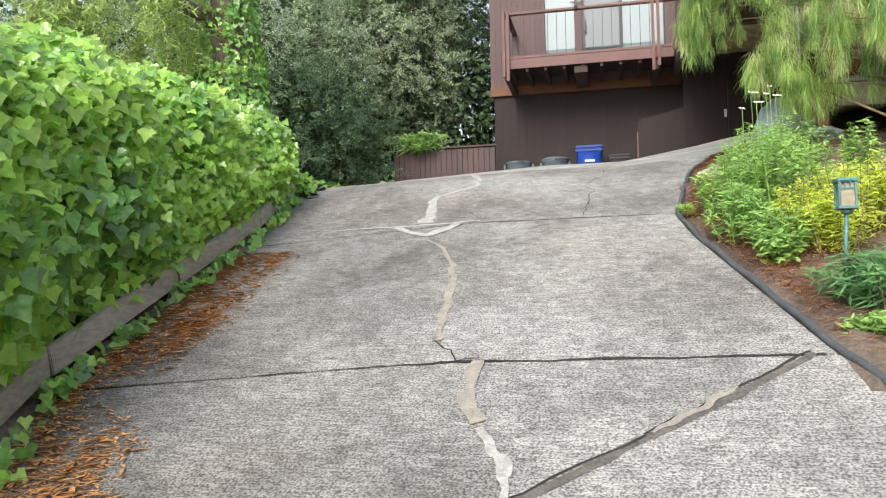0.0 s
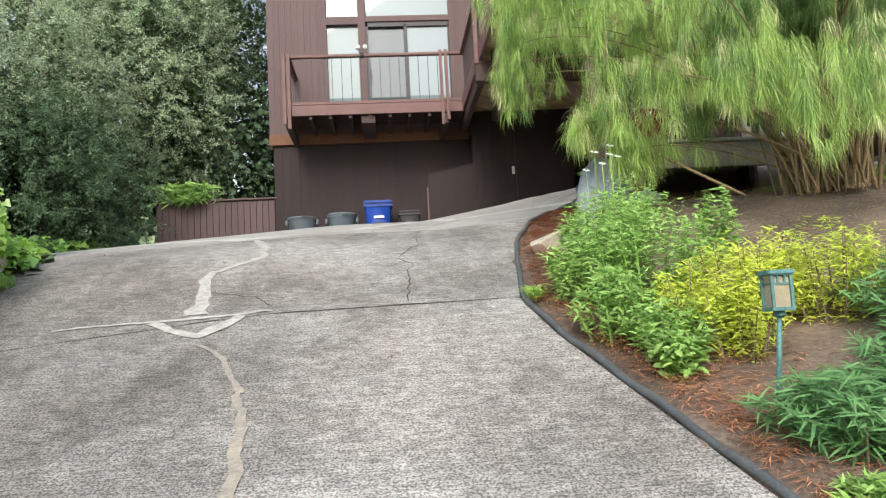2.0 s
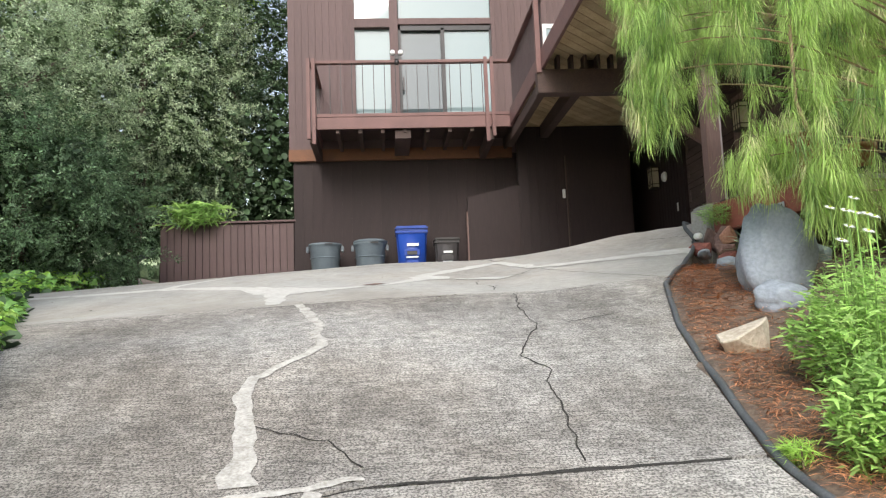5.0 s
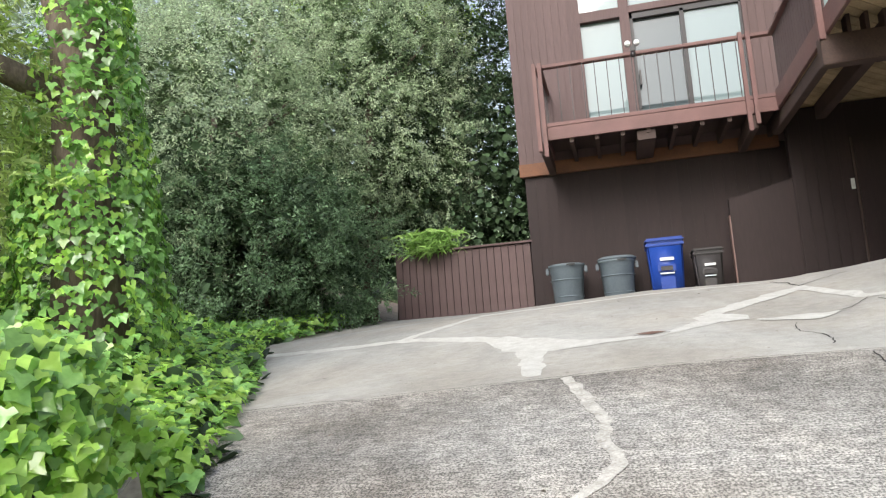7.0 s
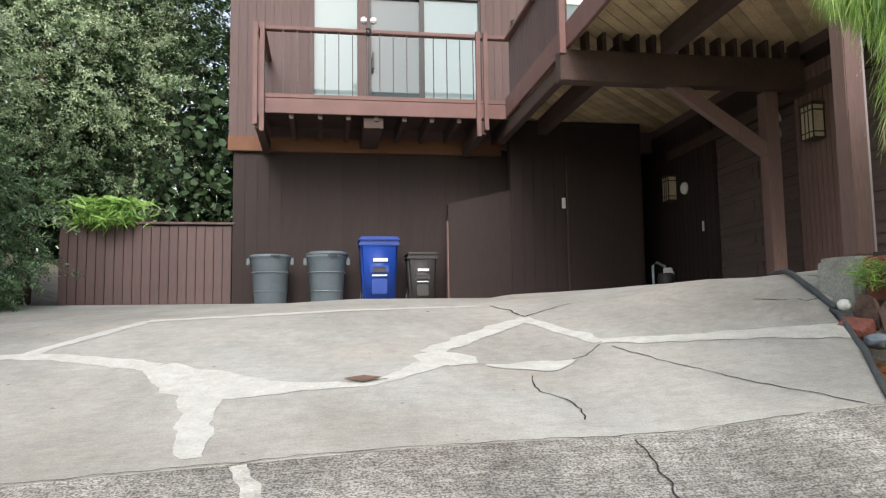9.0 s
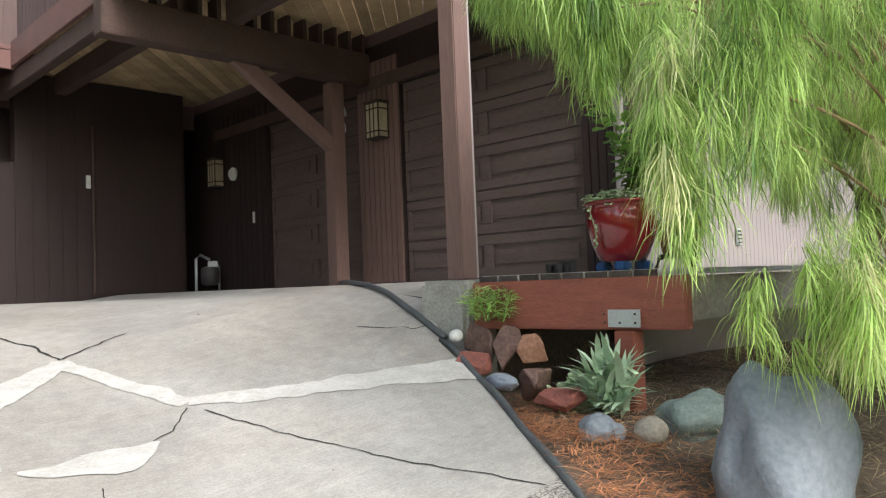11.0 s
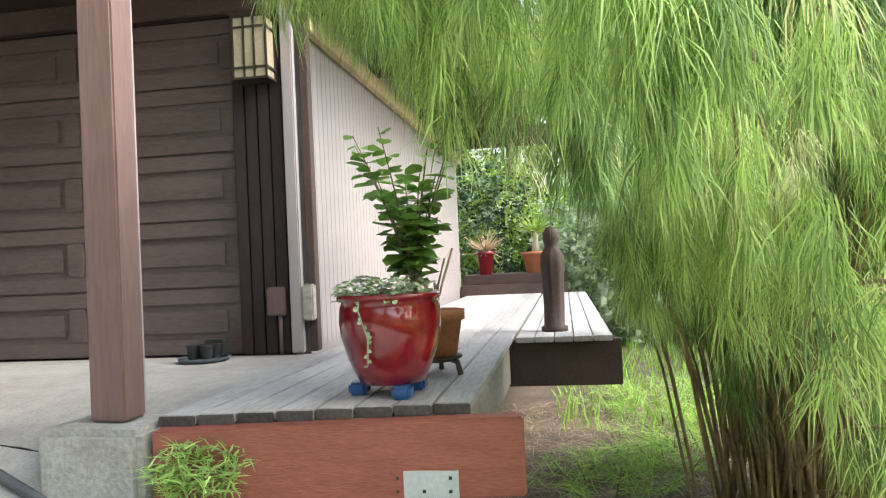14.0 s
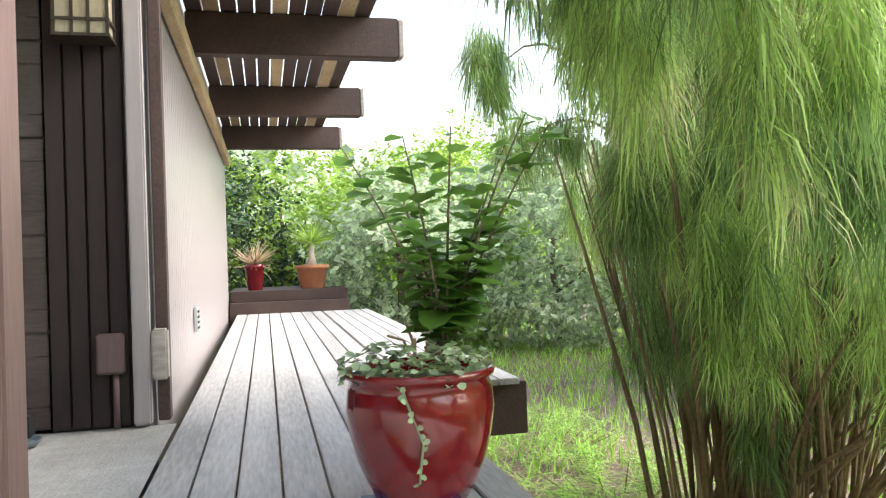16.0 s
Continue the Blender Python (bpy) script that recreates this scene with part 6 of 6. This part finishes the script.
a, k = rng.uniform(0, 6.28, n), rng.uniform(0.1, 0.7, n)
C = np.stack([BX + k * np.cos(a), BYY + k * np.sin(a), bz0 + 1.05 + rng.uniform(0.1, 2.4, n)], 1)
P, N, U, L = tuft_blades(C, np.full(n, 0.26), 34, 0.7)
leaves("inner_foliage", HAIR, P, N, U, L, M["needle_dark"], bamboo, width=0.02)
for i in range(60):
    a, k = rb.uniform(0, 6.28), rb.uniform(0, 0.55)
    b = (BX + k * math.cos(a), BYY + k * math.sin(a), bz0)
    part("cane", tube([b, (b[0] + 0.15 * math.cos(a), b[1] + 0.15 * math.sin(a), bz0 + 0.9), (b[0] + 0.5 * math.cos(a), b[1] + 0.5 * math.sin(a), bz0 + 2.2)], [0.010, 0.008, 0.004], 6), M["cane"], bamboo)

for pts in ([(2.9, 7.95, bz0), (1.95, 8.13, 3.85), (1.8, 8.19, 4.45), (1.8, 8.16, 5.28), (1.95, 8.1, 6.5)],):
    part("cane", tube(pts, [0.014, 0.014, 0.013, 0.011, 0.006], 8), M["cane"], bamboo, "bare tan cane")

# ---------------- flower bed ----------------
bed = thing("mulch", "rust-red pine needle mulch in the bed", "mulch", kind="stuff")
n = 24000
Y = rng.uniform(2.5, 10.6, n)
X = np.array([right_edge(y) for y in Y]) + 0.09 + np.abs(rng.normal(0, 0.45, n))
P = np.stack([X, Y, gz(X, Y) + rng.uniform(0.005, 0.03, n)], 1)
leaves("needles", SMALL, P, unit(n) * 0.25 + [0, 0, 1], unit(n) * [1, 1, 0.1], rng.uniform(0.05, 0.13, n), M["red_needles"], bed, width=0.08)
litter = thing("straw_litter", "dry fallen needles on the bare soil", "litter", kind="stuff")
n = 20000
X, Y = rng.uniform(1.9, 6.6, n), rng.uniform(5.0, 10.6, n)
P = np.stack([X, Y, gz(X, Y) + rng.uniform(0.01, 0.04, n)], 1)
leaves("needles", SMALL, P, unit(n) * 0.3 + [0, 0, 1], unit(n) * [1, 1, 0.15], rng.uniform(0.08, 0.22, n), M["straw"], litter, width=0.03)
spill = thing("driveway_litter", "brown leaf litter along the driveway's ivy edge", "litter", kind="stuff")
n = 12000
Y = rng.uniform(0.3, 5.6, n)
edge_gap = np.array([0.33 + 0.14 * noise.noise(Vector((y * 1.6, 3.0, 0))) for y in Y])
thick = np.array([0.5 + 0.9 * noise.noise(Vector((y * 1.1, 8.0, 0))) for y in Y])
near = rng.random(n) < 0.35
off = np.where(near, np.abs(rng.normal(0, 0.12, n)), edge_gap + rng.normal(0, 0.09, n)) + 0.03
X = np.array([left_edge(y) for y in Y]) + off
keep = near | (rng.random(n) < thick)
X, Y = X[keep], Y[keep]
n = len(X)
P = np.stack([X, Y, np.array([top_z(x, y) for x, y in zip(X, Y)]) + 0.006], 1)
leaves("bits", SMALL, P, unit(n) * 0.15 + [0, 0, 1], unit(n) * [1, 1, 0.05], rng.uniform(0.03, 0.09, n), M["rust_litter"], spill, width=0.32)


scraps = thing("leaf_scraps", "scattered dry leaf scraps and twigs on the concrete", "litter", kind="stuff")
n = 260
Y = rng.uniform(2.0, 13.0, n)
X = np.array([left_edge(y) + (right_edge(y) - left_edge(y)) * q for y, q in zip(Y, rng.random(n))])
P = np.stack([X, Y, np.array([top_z(x, y) for x, y in zip(X, Y)]) + 0.008], 1)
leaves("bits", SMALL, P, unit(n) * 0.2 + [0, 0, 1], unit(n) * [1, 1, 0.05], rng.uniform(0.012, 0.045, n), M["bark"], scraps, width=0.5)


def bush(name, label, x, y, r, h, count, leaf, mat, template=RIBBON, width=0.3, group="bed plants", up=0.9, category="shrub", seed=1):
    z = ground_z(x, y)
    t = thing(name, label, category, group, at=(x, y, z))
    stems = max(12, count // 40)
    ra = random.Random(seed)
    P, U = [], []
    for i in range(stems):
        a, k = ra.uniform(0, 6.28), math.sqrt(ra.random()) * r
        sx_, sy_ = x + k * math.cos(a) * 0.55, y + k * math.sin(a) * 0.55
        tip = Vector((x + k * math.cos(a), y + k * math.sin(a), z + h * (1 - 0.45 * (k / r) ** 2) * ra.uniform(0.75, 1.05)))
        b = Vector((sx_, sy_, ground_z(sx_, sy_) - 0.02))
        d = (tip - b)
        for q in range(40):
            f = ra.random() ** 0.6
            p = b + d * f
            c = ra.uniform(0, 6.28)
            P.append(tuple(p + Vector((ra.gauss(0, 0.02), ra.gauss(0, 0.02), 0))))
            U.append((math.cos(c) + d.x * 0.5, math.sin(c) + d.y * 0.5, up * ra.uniform(0.3, 1.3)))
        if i % 4 == 0:
            part("stem", tube([b, b.lerp(tip, 0.5), tip], [0.006, 0.005, 0.002], 5), M["twig"] if mat != "weed" else M["weed"], t)
    P, U = np.array(P), np.array(U)
    m = len(P)
    leaves("foliage", template, P, unit(m) * 0.5 + np.array([0, -0.3, 0.9]), U, leaf * rng.uniform(0.6, 1.25, m), M[mat], t, width=width)
    return t


for k, (x, y, r, h, c) in enumerate(((0.92, 6.2, 0.27, 0.52, 2600), (1.25, 6.85, 0.36, 0.66, 3600), (1.25, 6.0, 0.42, 0.75, 3600), (0.88, 5.55, 0.24, 0.42, 1600), (1.62, 7.35, 0.34, 0.62, 2200), (1.05, 5.2, 0.22, 0.34, 1200))):
    bush("leafy_shrub", "bushy bright green flowering weed clump", x, y, r, h, c, 0.055, "weed", RIBBON, 0.3, seed=20 + k)
for k, (x, y, r, h, c) in enumerate(((1.25, 5.42, 0.24, 0.42, 1900), (1.62, 5.45, 0.38, 0.55, 4200), (2.05, 5.35, 0.36, 0.56, 3600), (1.40, 5.15, 0.26, 0.42, 2200))):
    bush("golden_shrub", "bright yellow-green feathery garden shrub", x, y, r, h, c, 0.05, "yellow_leaf", RIBBON, 0.24, seed=30 + k)
for k, (x, y, r, h, c) in enumerate(((1.55, 4.42, 0.22, 0.2, 1500), (2.15, 4.35, 0.6, 0.42, 5200), (2.5, 4.9, 0.6, 0.5, 5200), (1.75, 4.1, 0.35, 0.22, 2400), (2.9, 4.2, 0.7, 0.5, 4200), (1.45, 4.2, 0.26, 0.16, 1600))):
    bush("juniper", "low spreading blue-green juniper shrub", x, y, r, h, c, 0.10, "juniper", RIBBON, 0.12, up=0.45, seed=40 + k)
for k, (x, y, r, h, c) in enumerate(((1.30, 3.78, 0.22, 0.16, 1300), (1.42, 3.2, 0.24, 0.18, 1300), (1.45, 2.6, 0.26, 0.2, 1300), (1.6, 1.9, 0.3, 0.22, 1300), (1.5, 3.55, 0.30, 0.22, 2000), (1.95, 3.45, 0.4, 0.28, 2600), (1.65, 2.9, 0.4, 0.25, 2000), (1.75, 2.2, 0.5, 0.3, 1800))):
    bush("groundcover", "low light-green daisy groundcover", x, y, r, h, c, 0.06, "weed", RIBBON, 0.25, seed=50 + k)
bush("juniper", "low spreading blue-green juniper shrub", 1.42, 4.25, 0.40, 0.30, 2200, 0.10, "juniper", RIBBON, 0.12, up=0.45, seed=60)
bush("groundcover", "small green seedling plant in the mulch", 1.02, 4.98, 0.12, 0.22, 400, 0.07, "weed", ROUND, 0.5, seed=61)
bush("leafy_shrub", "upright green weed behind the golden shrub", 1.95, 6.5, 0.16, 0.55, 700, 0.07, "weed", RIBBON, 0.3, seed=62)
bush("trailing_plant", "green trailing fern on the footing block", 2.31, 10.64, 0.20, 0.22, 700, 0.085, "weed", RIBBON, 0.10, seed=63).location.z += 0.52
bush("succulent", "pale green rosette succulents among the rocks", 2.32, 10.02, 0.14, 0.22, 260, 0.09, "sage_leaf", ROUND, 0.8, seed=64)
bush("grass_tuft", "small green tuft beside the edging", 0.62, 6.35, 0.08, 0.08, 260, 0.07, "grass", RIBBON, 0.06, seed=65)
for k, (x, y, r, h, c) in enumerate(((4.2, 9.1, 0.5, 0.22, 1500), (5.2, 8.3, 0.8, 0.25, 2600), (6.5, 8.5, 0.9, 0.3, 2600), (4.6, 8.7, 0.4, 0.2, 1000))):
    bush("grass_tuft", "bright green grass by the deck", x, y, r, h, c, 0.12, "grass", RIBBON, 0.05, seed=70 + k)


def daisy(x, y, z, mat, name, label):
    t = thing(name, label, "flower", "flowers in the bed", at=(x, y, z))
    m = 12
    a = np.linspace(0, 6.28, m, endpoint=False)
    leaves("petals", SMALL, np.tile((x, y, z), (m, 1)), np.tile((0.1, -0.5, 0.85), (m, 1)), np.stack([np.cos(a), np.sin(a), 0 * a], 1), np.full(m, 0.033), M[mat], t, width=0.5)
    part("centre", lathe([(0.008, 0), (0.009, 0.004), (0.004, 0.007)], 10, (x, y, z)), M["yellow_leaf"], t)
    part("stem", tube([(x, y, z), (x + 0.02, y + 0.02, ground_z(x, y) + 0.1)], 0.003, 5), M["weed"], t)


for k in range(9):
    x, y = 1.12 + 0.08 * (k % 3) + 0.03 * k, 6.75 + 0.06 * k - 0.1 * (k % 2)
    daisy(x, y, ground_z(x, y) + 0.78 + 0.04 * (k % 4), "petal", "daisy", "white daisy above the green clump")
daisy(1.85, 3.75, ground_z(1.85, 3.75) + 0.36, "pink", "pink_daisy", "magenta daisy over the groundcover")

# grey-leaved succulent
ag = thing("succulent", "grey-green succulent with long pointed felted leaves", "succulent", at=(2.28, 9.78, 3.6))
az = ground_z(2.28, 9.78)
n = 120
a = rng.uniform(0, 6.28, n)
el = rng.uniform(-0.1, 1.3, n)
lvl = rng.uniform(0.02, 0.28, n)
hx_ = 2.28 + rng.normal(0, 0.05, n)
hy_ = 9.78 + rng.normal(0, 0.06, n)
P = np.stack([hx_ + 0.03 * np.cos(a), hy_ + 0.03 * np.sin(a), az + lvl], 1)
U = np.stack([np.cos(a) * np.cos(el), np.sin(a) * np.cos(el), np.sin(el)], 1)
N = np.stack([-np.cos(a) * np.sin(el), -np.sin(a) * np.sin(el), np.cos(el)], 1)
leaves("leaves", BLADE, P, N, U, rng.uniform(0.14, 0.27, n), M["agave"], ag, width=0.2)

# ---------------- garden beyond the deck ----------------
lawn = thing("lawn", "sunlit lawn beyond the deck", "grass", kind="stuff")
n = 26000
X, Y = rng.uniform(5.5, 26, n), rng.uniform(2, 9.4, n)
far = rng.random(n) < 0.3
X = np.where(far, rng.uniform(14, 30, n), X)
Y = np.where(far, rng.uniform(6, 16, n), Y)
P = np.stack([X, Y, gz(X, Y)], 1)
leaves("blades", RIBBON, P, unit(n) * [1, 1, 0.2], unit(n) * 0.5 + [0, 0, 1], rng.uniform(0.07, 0.22, n), M["grass"], lawn, width=0.10)
BACK = [(19, 12.5, 5.0, 2.6, 2.6, 2.6, 700, "dark_shade_leaf"), (21, 10.0, 5.6, 2.4, 2.4, 2.4, 700, "lime_leaf"), (17.0, 7.2, 5.2, 2.2, 2.0, 2.0, 700, "lime_leaf"), (24, 4.5, 6.0, 3, 3, 3, 700, "lime_leaf"),
        (14.5, 5.0, 5.0, 1.8, 1.8, 1.8, 600, "oak_leaf"), (13.5, 8.2, 4.9, 1.1, 1.0, 1.2, 400, "oak_leaf"), (26, 14, 6.0, 4, 4, 3, 700, "oak_leaf"), (12.5, 1.5, 5.5, 3, 2.6, 3.2, 700, "lime_leaf"), (8.5, 3.0, 5.0, 2.0, 1.8, 2.2, 600, "oak_leaf")]
for k, (x, y, z, rx, ry, rz, sp, mm) in enumerate(BACK):
    t = thing("tree", "rounded green garden tree beyond the deck", "tree", "garden trees", at=(x, y, ground_z(x, y)))
    limbs(t, (x, y, ground_z(x, y) - 0.2), (x + 0.1, y, z + rz * 0.3), 0.09, 30 + k, 5, rx * 0.5)
    crown(t, "crown", x, y, z, rx, ry, rz, sp, 26, 0.14, M[mm], seed=20 + k * 2.3, fill=0.55, spray=0.3)
# hillside woods behind the start of the drive, closing the view
woods = thing("far_woods", "wooded hillside round the place", "woods", kind="stuff")
n = 30000
a = rng.uniform(0, 2 * np.pi, n)
d = rng.uniform(38, 60, n)
P = np.stack([d * np.cos(a), 8 + d * np.sin(a), np.zeros(n)], 1)
P[:, 2] = gz(P[:, 0], P[:, 1]) + rng.uniform(0, 7, n)
leaves("foliage", ROUND, P, unit(n) - np.stack([np.cos(a), np.sin(a), -0.4 * np.ones(n)], 1), unit(n), rng.uniform(0.7, 1.5, n), M["oak_leaf"], woods)
